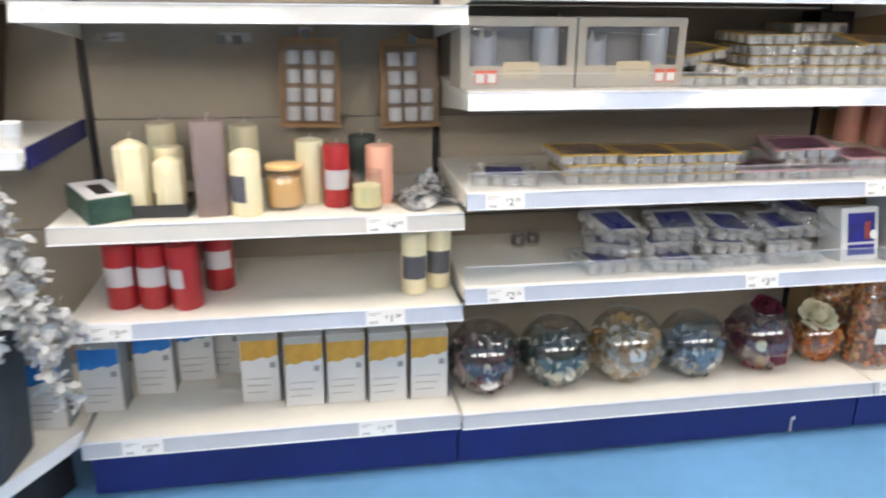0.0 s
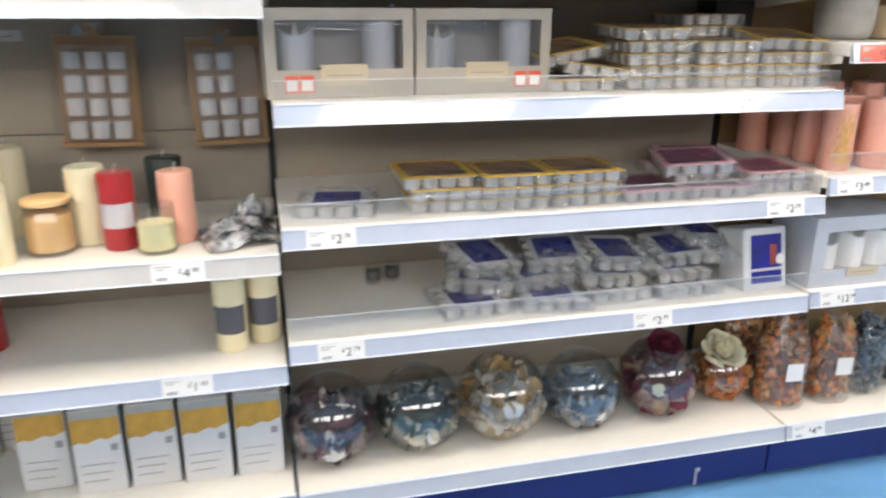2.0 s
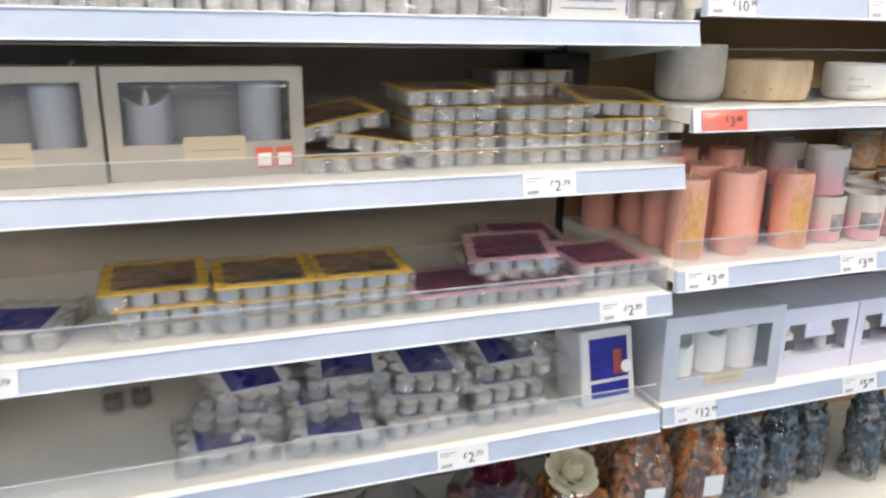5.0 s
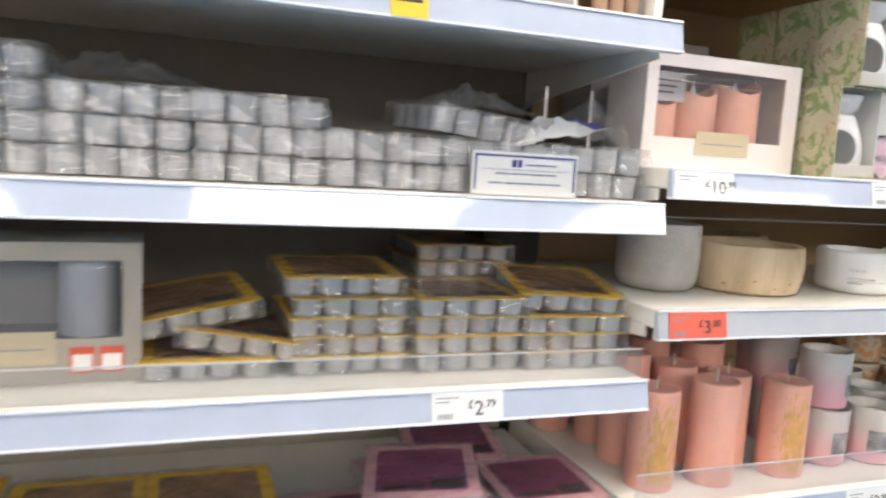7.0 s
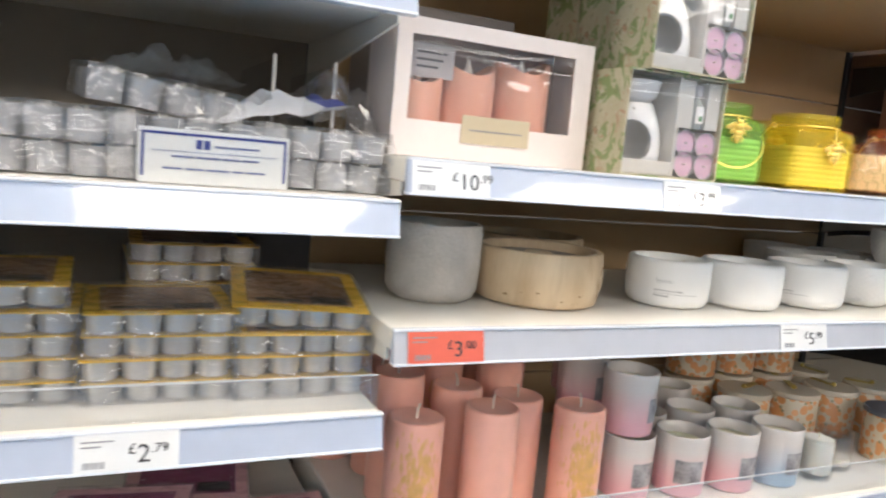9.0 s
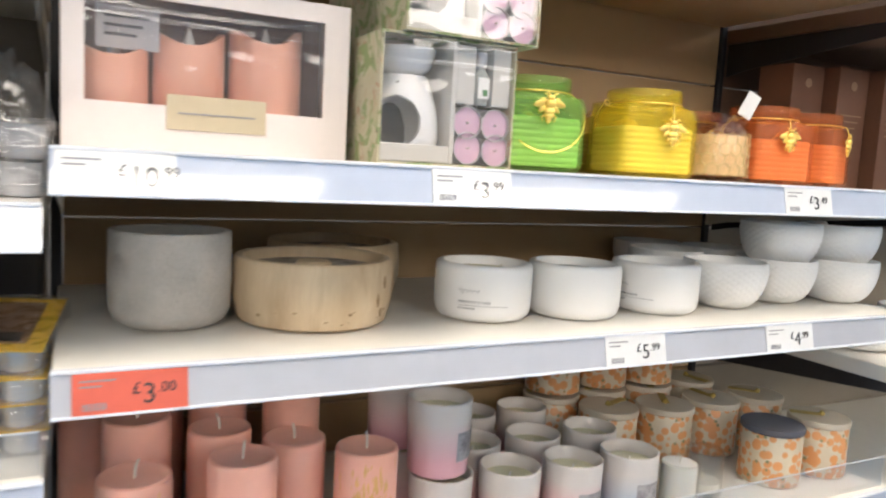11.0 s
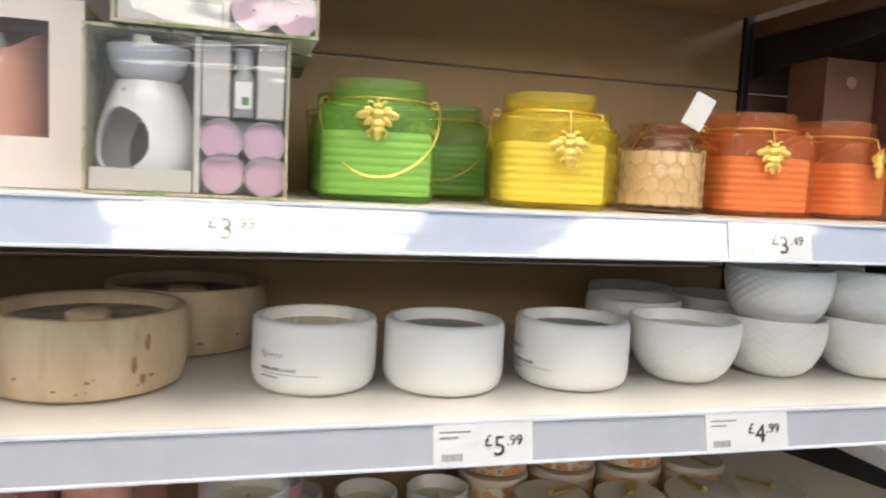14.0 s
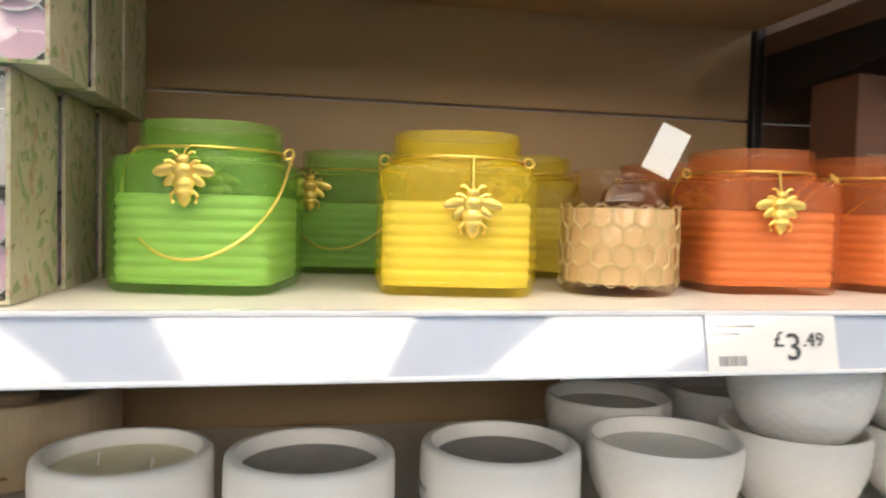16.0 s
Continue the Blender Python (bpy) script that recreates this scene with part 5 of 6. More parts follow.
def bee(parent, m, scale=1.0):
    """A cast bee pendant: ringed body with wings, legs and feelers soldered on."""
    k = scale
    bm = bmesh.new()
    prof = [(0.0006, -0.0205), (0.0032, -0.0175), (0.0038, -0.0160), (0.0034, -0.0148), (0.0052, -0.0125), (0.0054, -0.0112), (0.0046, -0.0098), (0.0062, -0.0078), (0.0064, -0.0062), (0.0050, -0.0044),
            (0.0040, -0.0030), (0.0055, -0.0008), (0.0060, 0.0018), (0.0050, 0.0042), (0.0026, 0.0054), (0.0040, 0.0068), (0.0042, 0.0084), (0.0028, 0.0100), (0.0005, 0.0106)]
    lathe(bm, [(r * k, z * k) for r, z in prof], 16, sq=0.62)
    o = part("bee_charm", bm, M_GOLD, parent, "cast gold bee pendant", True)
    o.matrix_basis = m
    for side in (-1, 1):
        for dx, dz, rx, rz, tilt in ((0.0098, 0.0012, 0.0078, 0.0038, 16), (0.0070, -0.0045, 0.0056, 0.0028, 42)):
            bm = bmesh.new()
            bmesh.ops.create_uvsphere(bm, u_segments=14, v_segments=8, radius=1, matrix=Matrix.Translation((side * dx * k, 0.001 * k, dz * k)) @ Matrix.Rotation(radians(side * tilt), 4, "Y") @ Matrix.Diagonal((rx * k, 0.0011 * k, rz * k, 1)))
            part("wing", bm, M_GOLD, o, smooth=True)
        for name, pts, rad in (("feeler", ((0.002, 0.009), (0.0052, 0.0122), (0.0072, 0.0115)), 0.0008), ("leg", ((0.004, -0.010), (0.0075, -0.0135), (0.0062, -0.0180)), 0.0011), ("leg", ((0.003, 0.004), (0.0072, 0.0068), (0.0098, 0.0062)), 0.0010)):
            bm = bmesh.new()
            tube(bm, [(side * x * k, 0, z * k) for x, z in pts], rad * k, 6)
            part(name, bm, M_GOLD, o, smooth=True)
    return o


def bee_jar(col, dark, label, m, arc=False, swing=0.0, fill=0.56, charm=0.0, drop=0.0):
    t = thing("ribbed_jar", label, "jar candle", "bee jar candles", m=m @ Matrix.Diagonal((1.09, 1.09, 1.015, 1)))
    r, h = 0.0555, 0.121
    prof = [(r * 0.93, 0.0), (r * 0.985, 0.003)]
    for k in range(9):
        z = 0.010 + 0.0082 * k
        prof += [(r + 0.0002, z), (r + 0.0010, z + 0.0020), (r + 0.0013, z + 0.0038), (r + 0.0010, z + 0.0056), (r + 0.0002, z + 0.0078)]
    prof += [(r * 0.995, 0.088), (r * 0.95, 0.0945)]
    rings = [ring(64, a, z, 7.0) for a, z in prof]
    rings += [ring(64, a, z, 2.4) for a, z in ((r * 0.86, 0.0975), (r * 0.835, 0.1000), (r * 0.835, 0.103), (r * 0.85, 0.106), (r * 0.85, 0.118), (r * 0.83, 0.121), (r * 0.78, 0.121), (r * 0.78, 0.104))]
    rings += [ring(64, a, z, 7.0) for a, z in ((r * 0.92, 0.092), (r * 0.95, 0.086), (r * 0.95, 0.006))]
    bm = bmesh.new()
    loft(bm, rings)
    part("frosted_glass", bm, dark, t, smooth=True)
    bm = bmesh.new()
    zf = h * fill
    wp = [(r * 0.92, 0.0065), (r * 0.93, 0.009)]
    z = 0.010
    while z + 0.0082 < zf:
        wp += [(r * 0.920, z), (r * 0.941, z + 0.0024), (r * 0.945, z + 0.0041), (r * 0.941, z + 0.0058), (r * 0.920, z + 0.0081)]
        z += 0.0082
    loft(bm, [ring(64, a, q, 7.0) for a, q in wp + [(r * 0.93, zf), (r * 0.9, zf + 0.001), (r * 0.3, zf)]])
    part("wax_filling", bm, col, t, smooth=True)
    bm = bmesh.new()
    tube(bm, [(0.0495 * math.cos(a), 0.0495 * math.sin(a), 0.1015) for a in [2 * math.pi * k / 40 for k in range(41)]], 0.0011, 6)
    part("wire_band", bm, M_GOLD, t, smooth=True)
    for s in (-1, 1):
        bm = bmesh.new()
        tube(bm, [(s * (0.0535 + 0.0035 * math.cos(a)), 0.003 * math.sin(a), 0.1015 + 0.004 * math.sin(a)) for a in [2 * math.pi * k / 14 for k in range(15)]], 0.0010, 6)
        part("wire_eye", bm, M_GOLD, t, smooth=True)
    bm = bmesh.new()
    zl = 0.025 if arc else 0.03
    pts = []
    for k in range(25):
        a = math.pi * k / 24
        pts.append((-0.0575 * math.cos(a) + swing * math.sin(a), -0.062 * math.sin(a) ** 0.6, 0.1015 - (0.1015 - zl) * math.sin(a) ** 0.9 * (1 + 0.15 * math.cos(a))))
    if arc:
        tube(bm, pts, 0.0011, 6)
        part("carry_handle", bm, M_GOLD, t, "thin gold wire handle", True)
    else:
        tube(bm, [(x, 0.062 * math.sin(math.pi * k / 24) ** 0.6, z) for k, (x, y, z) in enumerate(pts)], 0.0011, 6)
        part("carry_handle", bm, M_GOLD, t, "thin gold wire handle", True)
    bee(t, pose(charm, -0.0618, 0.083 - drop, 8 if not drop else 2, 0, 0), 1.15)
    bm = bmesh.new()
    tube(bm, [(charm, -0.0505, 0.1015), (charm, -0.057, 0.099), (charm, -0.0605, 0.094 - drop)], 0.0009, 6)
    part("charm_link", bm, M_GOLD, t)
    return t


GREEN_W, GREEN_G = mat("lime wax", (0.60, 0.86, 0.38), 0.45, var=0.06, sss=0.1), tinted("frosted green glass", (0.93, 0.985, 0.84), (0.28, 0.60, 0.11))
YEL_W, YEL_G = mat("lemon wax", (1.0, 0.91, 0.42), 0.45, var=0.06, sss=0.1), tinted("frosted yellow glass", (1.0, 0.98, 0.76), (0.90, 0.68, 0.04))
ORA_W, ORA_G = mat("orange wax", (0.96, 0.42, 0.18), 0.45, var=0.06, sss=0.1), tinted("frosted orange glass", (1.0, 0.91, 0.81), (0.85, 0.26, 0.09))
bee_jar(GREEN_W, GREEN_G, "ribbed lime green jar with a gold bee", pose(2.170, 1.866, Z35, 0, 0, -13), True, 0.012, charm=0.002)
bee_jar(GREEN_W, GREEN_G, "ribbed lime green jar with a gold bee", pose(2.292, 2.060, Z35, 0, 0, -12), True, charm=-0.03)
bee_jar(GREEN_W, GREEN_G, "ribbed lime green jar with a gold bee", pose(2.168, 2.012, Z35, 0, 0, -4))
bee_jar(YEL_W, YEL_G, "ribbed yellow jar with a gold bee", pose(2.360, 1.858, Z35, 0, 0, -11), charm=0.010, drop=0.017)
bee_jar(YEL_W, YEL_G, "ribbed yellow jar with a gold bee", pose(2.470, 2.035, Z35, 0, 0, -16), charm=-0.02)
bee_jar(ORA_W, ORA_G, "ribbed orange jar with a gold bee", pose(2.638, 1.880, Z35, 0, 0, -7), charm=-0.004, drop=0.010)
bee_jar(ORA_W, ORA_G, "ribbed orange jar with a gold bee", pose(2.778, 1.900, Z35, 0, 0, 24), charm=-0.008, drop=0.008)
bee_jar(ORA_W, ORA_G, "ribbed orange jar with a gold bee", pose(2.650, 2.055, Z35, 0, 0, 0))

# honeycomb jar
hj = thing("honeycomb_jar", "glass jar of pale wax with a honeycomb pattern", "jar candle", m=pose(2.494, 1.840, Z35) @ Matrix.Diagonal((1.01, 1.01, 1.02, 1)))
bm = bmesh.new()
lathe(bm, [(0.043, 0), (0.0475, 0.005), (0.0475, 0.068), (0.045, 0.076), (0.0395, 0.081), (0.039, 0.085), (0.041, 0.088), (0.041, 0.095), (0.039, 0.097), (0.036, 0.097), (0.036, 0.083), (0.043, 0.074), (0.045, 0.068), (0.045, 0.008), (0.01, 0.007)], 44)
part("glass", bm, clear("amber tinted glass", (0.99, 0.95, 0.89), 0.02, 0.05), hj, smooth=True)
bm = bmesh.new()
lathe(bm, [(0.044, 0.009), (0.0445, 0.012), (0.0445, 0.066), (0.040, 0.067), (0.003, 0.067)], 40)
part("wax_filling", bm, mat("pale honey wax", (0.88, 0.72, 0.48), 0.45, var=0.1, sss=0.1), hj, smooth=True)
bm = bmesh.new()
R_, cols = 0.0476, 18
for row in range(4):
    for k in range(cols):
        a = 2 * math.pi * (k + 0.5 * (row % 2)) / cols
        zc = 0.016 + 0.0150 * row
        pts = [(R_ * math.cos(a + 0.0088 / R_ * math.cos(q)), R_ * math.sin(a + 0.0088 / R_ * math.cos(q)), zc + 0.0092 * math.sin(q)) for q in [math.pi / 6 + math.pi / 3 * i for i in range(7)]]
        tube(bm, pts, 0.0006, 4)
c = part("honeycomb_relief", bm, mat("olive glass relief", (0.62, 0.48, 0.24), 0.5, var=0.1), hj)
c["kind"] = "stuff"
bm = bmesh.new()
box(bm, -0.012, 0.012, -0.0004, 0.0004, -0.0185, 0.0185)
g = part("swing_tag", bm, M_TICKET, hj, "white card tag on the rim")
g.matrix_basis = pose(0.020, -0.037, 0.1115, 6, 24, -8)

# ---- pots and bowls on the fourth shelf ----
Z34 = 1.145
M_CONCRETE = mat("cast concrete", (0.50, 0.48, 0.45), 0.75, var=0.25, scale=25, bump=0.4, bscale=200)


def wood(name, a, b):
    m = mat(name, a, 0.55, var=0.2, scale=5, bump=0.15, bscale=90, col2=b)
    mp = m.node_tree.nodes.new("ShaderNodeMapping")
    mp.inputs["Scale"].default_value = (1, 1, 0.22)
    m.node_tree.links.new(m.node_tree.nodes["Texture Coordinate"].outputs["Object"], mp.inputs["Vector"])
    for n in m.node_tree.nodes:
        if n.type == "TEX_NOISE":
            m.node_tree.links.new(mp.outputs["Vector"], n.inputs["Vector"])
            n.inputs["Scale"].default_value *= 4
    return m


M_WOOD = wood("pale turned wood", (0.66, 0.53, 0.36), (0.50, 0.37, 0.23))
nt = M_WOOD.node_tree
b_ = nt.nodes["Principled BSDF"]
stain = nt.nodes.new("ShaderNodeTexNoise")
stain.inputs["Scale"].default_value = 13
stain.inputs["Detail"].default_value = 7
stain.inputs["Distortion"].default_value = 1.2
nt.links.new(nt.nodes["Mapping"].outputs["Vector"], stain.inputs["Vector"])
sr = nt.nodes.new("ShaderNodeMapRange")
sr.inputs["From Min"].default_value, sr.inputs["From Max"].default_value, sr.inputs["To Max"].default_value = 0.54, 0.70, 0.5
nt.links.new(stain.outputs["Fac"], sr.inputs["Value"])
sm = nt.nodes.new("ShaderNodeMix")
sm.data_type = "RGBA"
nt.links.new(sr.outputs["Result"], sm.inputs["Factor"])
nt.links.new(b_.inputs["Base Color"].links[0].from_socket, sm.inputs["A"])
sm.inputs["B"].default_value = (0.30, 0.17, 0.07, 1)
nt.links.new(sm.outputs["Result"], b_.inputs["Base Color"])
M_BARK = mat("dark wood scar", (0.36, 0.23, 0.12), 0.7, var=0.4, scale=50)


def open_pot(name, label, prof_out, inner, depth, body, wax, m, category="candle", group="", wicks=1, wax_r=None, n=48):
    """A round open vessel: outside profile, rim, inside wall, then a wax filling with wicks."""
    t = thing(name, label, category, group, m=m)
    h = prof_out[-1][1]
    bm = bmesh.new()
    lathe(bm, list(prof_out) + [(inner + 0.002, h), (inner, h - 0.003), (inner, h - depth), (0.003, h - depth)], n)
    part("vessel", bm, body, t, smooth=True)
    if wax:
        bm = bmesh.new()
        lathe(bm, [(inner - 0.001, h - depth + 0.001), (inner - 0.001, h - depth * 0.62), (inner * 0.6, h - depth * 0.66), (0.002, h - depth * 0.64)], 36)
        part("wax_filling", bm, wax, t, smooth=True)
        for k in range(wicks):
            a = 2 * math.pi * k / max(wicks, 1)
            q = inner * 0.4 if wicks > 1 else 0
            bm = bmesh.new()
            tube(bm, [(q * math.cos(a), q * math.sin(a), h - depth * 0.66), (q * math.cos(a) + 0.001, q * math.sin(a), h - depth * 0.66 + 0.009)], 0.0012, 6)
            part("wick", bm, M_WICK, t)
    return t


open_pot("concrete_pot", "rough pale concrete candle pot", [(0.050, 0), (0.060, 0.006), (0.066, 0.018), (0.068, 0.05), (0.067, 0.105), (0.0655, 0.108)], 0.058, 0.03, M_CONCRETE, M_WAX, pose(1.716, 1.898, Z34))
for x, y, k in ((1.882, 1.887, 0), (1.965, 2.06, 1)):
    wb = open_pot("wooden_bowl", "turned pale wood candle bowl with dark knots", [(0.083, 0), (0.091, 0.004), (0.0975, 0.030), (0.098, 0.05), (0.096, 0.076), (0.0935, 0.079)], 0.083, 0.022, M_WOOD, mat("speckled wax", (0.42, 0.36, 0.30), 0.5, var=0.6, scale=40, col2=(0.08, 0.06, 0.05)), pose(x, y, Z34, 0, 0, 70 * k), "candle", "wooden bowls", 0, n=64)
    rr = random.Random(5)
    for j in range(13):
        a = radians(rr.uniform(-150, -38)) if j > 2 else radians((-48, -56, -50)[j])
        z = rr.uniform(0.010, 0.026) if j > 2 else (0.055, 0.035, 0.022)[j]
        s = rr.uniform(0.001, 0.0035) if j > 2 else 0.0028
        bm = bmesh.new()
        bmesh.ops.create_icosphere(bm, subdivisions=2, radius=1, matrix=Matrix.Translation((0, 0, 0)) @ Matrix.Diagonal((s, 0.0008, s * (0.5 if j > 2 else 3.0), 1)))
        for v in bm.verts:
            v.co.x *= 1 + 0.6 * noise.noise(v.co * 400 + Vector((j, 0, 0)))
        rad = 0.0981 if z > 0.035 else 0.0912 + 0.0068 * (z - 0.004) / 0.031 + 0.0002
        kn = part("knot_scar", bm, M_BARK, wb)
        kn.matrix_basis = pose(rad * math.cos(a), rad * math.sin(a), z, 0, 0, math.degrees(a) + 90)
    bm = bmesh.new()
    lathe(bm, [(0.022, 0.0645), (0.022, 0.070), (0.019, 0.072), (0.004, 0.0725)], 24)
    part("wood_disc", bm, M_WOOD, wb, "small pale wooden disc", True)

M_MATTWHITE = mat("satin white ceramic", (0.86, 0.86, 0.85), 0.3, var=0.03, scale=10)
M_PALEYEL = mat("pale cream wax", (0.72, 0.68, 0.46), 0.4, var=0.08)
M_GREYDISC = mat("grey printed disc", (0.30, 0.28, 0.26), 0.5, var=0.3, scale=40)
for i, (x, y, rot) in enumerate(((2.109, 1.858, -20), (2.247, 1.842, 60), (2.400, 1.846, -62))):
    p = open_pot("ceramic_candle", "wide matt white ceramic candle bowl", [(0.050, 0), (0.0575, 0.002), (0.0625, 0.007), (0.0650, 0.016), (0.0655, 0.030), (0.0652, 0.066), (0.0642, 0.0715), (0.0622, 0.0735), (0.060, 0.074)], 0.0545, 0.020, M_MATTWHITE, M_PALEYEL if i == 0 else M_GREYDISC, pose(x, y, Z34, 0, 0, rot), "candle", "white ceramic candles", 2 if i == 0 else 0)
    if i == 0 or i == 2:
        tx = lettering("WHITE MUSK & CASSIS", 0.0042, M_GREYINK, p, Matrix.Identity(4))
        for v in tx.data.vertices:
            a, up_, out = radians(-128) + v.co.x / 0.0658, v.co.y, v.co.z
            v.co = ((0.0657 + out) * math.cos(a), (0.0657 + out) * math.sin(a), 0.0265 + up_)
        for k, (z, a0, a1, th) in enumerate(((0.023, -128, -70, 0.0006), (0.019, -128, -108, 0.0014))):
            bm = bmesh.new()
            q = [radians(a0 + (a1 - a0) * j / 10) for j in range(11)]
            lo = [bm.verts.new((0.0658 * math.cos(a), 0.0658 * math.sin(a), z)) for a in q]
            hi = [bm.verts.new((0.0658 * math.cos(a), 0.0658 * math.sin(a), z + th)) for a in q]
            for j in range(10):
                bm.faces.new((lo[j], lo[j + 1], hi[j + 1], hi[j]))
            part("printed_line", bm, M_GREYINK, p)
        bm = bmesh.new()
        pts = []
        for j in range(22):
            a = radians(-127 + 1.1 * j)
            pts.append((0.0659 * math.cos(a), 0.0659 * math.sin(a), 0.042 + 0.004 * math.sin(j * 1.25) * (1 if j < 6 else 0.5)))
        tube(bm, pts, 0.00035, 4)
        part("script_flourish", bm, M_GREYINK, p)


def diamond_bowl(m):
    t = thing("diamond_bowl", "white ceramic candle bowl with a diamond relief", "bowl", "diamond bowls", m=m)
    n = 208
    prof = [(0.030, 0), (0.034, 0.002)]
    for k in range(1, 45):
        q = k / 44
        prof.append((0.034 + 0.0305 * math.sin(min(1, q * 1.08) * math.pi / 2), 0.002 + 0.070 * (1 - math.cos(q * math.pi / 2)) ** 0.85))
    rings = []
    for r, z in prof:
        rg = []
        for i in range(n):
            a = 2 * math.pi * i / n
            k = 0.0
            if 0.012 < z < 0.066:
                k = 0.0011 * abs(math.sin(13 * a + z * 330)) * abs(math.sin(13 * a - z * 330))
            rg.append(((r + k) * math.cos(a), (r + k) * math.sin(a), z))
        rings.append(rg)
    rings += [ring(n, a, z) for a, z in ((0.0635, 0.074), (0.061, 0.0735), (0.058, 0.065), (0.056, 0.054))]
    bm = bmesh.new()
    loft(bm, rings)
    part("vessel", bm, M_MATTWHITE, t, smooth=True)
    bm = bmesh.new()
    lathe(bm, [(0.0575, 0.0545), (0.0575, 0.060), (0.01, 0.0595)], 36)
    part("wax_filling", bm, M_WAX, t, smooth=True)
    return t


dbw = diamond_bowl(pose(2.545, 1.845, Z34))
for x, y, z in ((2.682, 1.862, 0), (2.815, 1.842, 0), (2.690, 1.866, 0.060), (2.818, 1.848, 0.060), (2.560, 1.995, 0), (2.71, 2.02, 0), (2.62, 2.11, 0.0)):
    copy_thing(dbw, pose(x, y, Z34 + z, 0, 0, x * 90))

# ---- ombre glasses and flower tins ----
def ombre(name, low):
    m = mat(name, (0.64, 0.59, 0.55), 0.3, var=0.06, coat=0.2)
    nt = m.node_tree
    b = nt.nodes["Principled BSDF"]
    src = b.inputs["Base Color"].links[0].from_socket
    sp = nt.nodes.new("ShaderNodeSeparateXYZ")
    nt.links.new(nt.nodes["Texture Coordinate"].outputs["Object"], sp.inputs[0])
    r = nt.nodes.new("ShaderNodeMapRange")
    r.inputs["From Min"].default_value, r.inputs["From Max"].default_value = 0.075, 0.02
    nt.links.new(sp.outputs["Z"], r.inputs["Value"])
    x = nt.nodes.new("ShaderNodeMix")
    x.data_type = "RGBA"
    nt.links.new(r.outputs["Result"], x.inputs["Factor"])
    nt.links.new(src, x.inputs["A"])
    x.inputs["B"].default_value = (*low, 1)
    nt.links.new(x.outputs["Result"], b.inputs["Base Color"])
    return m


OM_PINK, OM_BLUE = ombre("white to pink glaze", (0.76, 0.41, 0.44)), ombre("white to blue glaze", (0.33, 0.44, 0.56))
for i, (x, y, z, mt, face) in enumerate(((2.047, 1.831, 0, 0, -80), (2.146, 1.818, 0, 0, -110), (2.246, 1.811, 0, 0, -80), (2.346, 1.808, 0, 1, -80), (2.043, 1.836, 0.1, 0, -50), (2.14, 1.915, 0, 0, 0), (2.245, 1.912, 0, 0, 0), (2.35, 1.908, 0, 1, 0), (2.035, 1.94, 0, 0, 0),
                                         (2.03, 1.945, 0.1, 0, -60), (2.10, 2.04, 0, 0, 0), (2.20, 2.03, 0, 0, 0), (2.30, 2.03, 0, 0, 0), (2.075, 2.03, 0.1, 0, -60))):
    p = open_pot("ombre_candle", "white to blue shaded glass candle" if mt else "white to pink shaded glass candle", [(0.036, 0), (0.0395, 0.003), (0.0425, 0.09), (0.0425, 0.098), (0.041, 0.0995)], 0.0385, 0.03, OM_BLUE if mt else OM_PINK, M_PALEYEL, pose(x, y, Z33 + z, 0, 0, 0), "candle", "ombre candles")
    bm = bmesh.new()
    for zz, mi in ((0.030, 0),):
        q = [radians(face - 32 + 64 * j / 8) for j in range(9)]
        lo = [bm.verts.new((0.0418 * math.cos(a), 0.0418 * math.sin(a), 0.024)) for a in q]
        hi = [bm.verts.new((0.0427 * math.cos(a), 0.0427 * math.sin(a), 0.062)) for a in q]
        for j in range(8):
            bm.faces.new((lo[j], lo[j + 1], hi[j + 1], hi[j]))
    part("photo_label", bm, mat("dark photo label", (0.06, 0.06, 0.07), 0.4, var=0.6, scale=35, col2=(0.45, 0.43, 0.44)), p)
jar_candle("glass_candle", "small clear glass with white wax", 0.060, 0.072, M_WAX, pose(2.440, 1.800, Z33), 0.95)
jar_candle("glass_candle", "small clear glass with white wax", 0.060, 0.072, M_WAX, pose(2.515, 1.822, Z33), 0.3)

M_POPPY = mat("floral printed tin", (0.62, 0.54, 0.40), 0.35, var=0.1, scale=30)
nt = M_POPPY.node_tree
b_ = nt.nodes["Principled BSDF"]
src = b_.inputs["Base Color"].links[0].from_socket
for sc, lo, hi, col in ((68, 0.58, 0.48, (0.64, 0.29, 0.11, 1)), (60, 0.34, 0.29, (0.22, 0.24, 0.12, 1))):
    vn = nt.nodes.new("ShaderNodeTexVoronoi")
    vn.inputs["Scale"].default_value = sc
    nt.links.new(nt.nodes["Texture Coordinate"].outputs["Object"], vn.inputs["Vector"])
    r = nt.nodes.new("ShaderNodeMapRange")
    r.inputs["From Min"].default_value, r.inputs["From Max"].default_value = lo, hi
    nt.links.new(vn.outputs["Distance"], r.inputs["Value"])
    if sc == 60:
        r.inputs["From Min"].default_value, r.inputs["From Max"].default_value = 0.20, 0.14
    x = nt.nodes.new("ShaderNodeMix")
    x.data_type = "RGBA"
    nt.links.new(r.outputs["Result"], x.inputs["Factor"])
    nt.links.new(src, x.inputs["A"])
    x.inputs["B"].default_value = col
    src = x.outputs["Result"]
nt.links.new(src, b_.inputs["Base Color"])
M_LIDWOOD = mat("pale lid", (0.55, 0.48, 0.38), 0.45, var=0.1)


M_RIBBON = mat("olive gold ribbon", (0.46, 0.34, 0.09), 0.4, 0.3, var=0.25, scale=40)


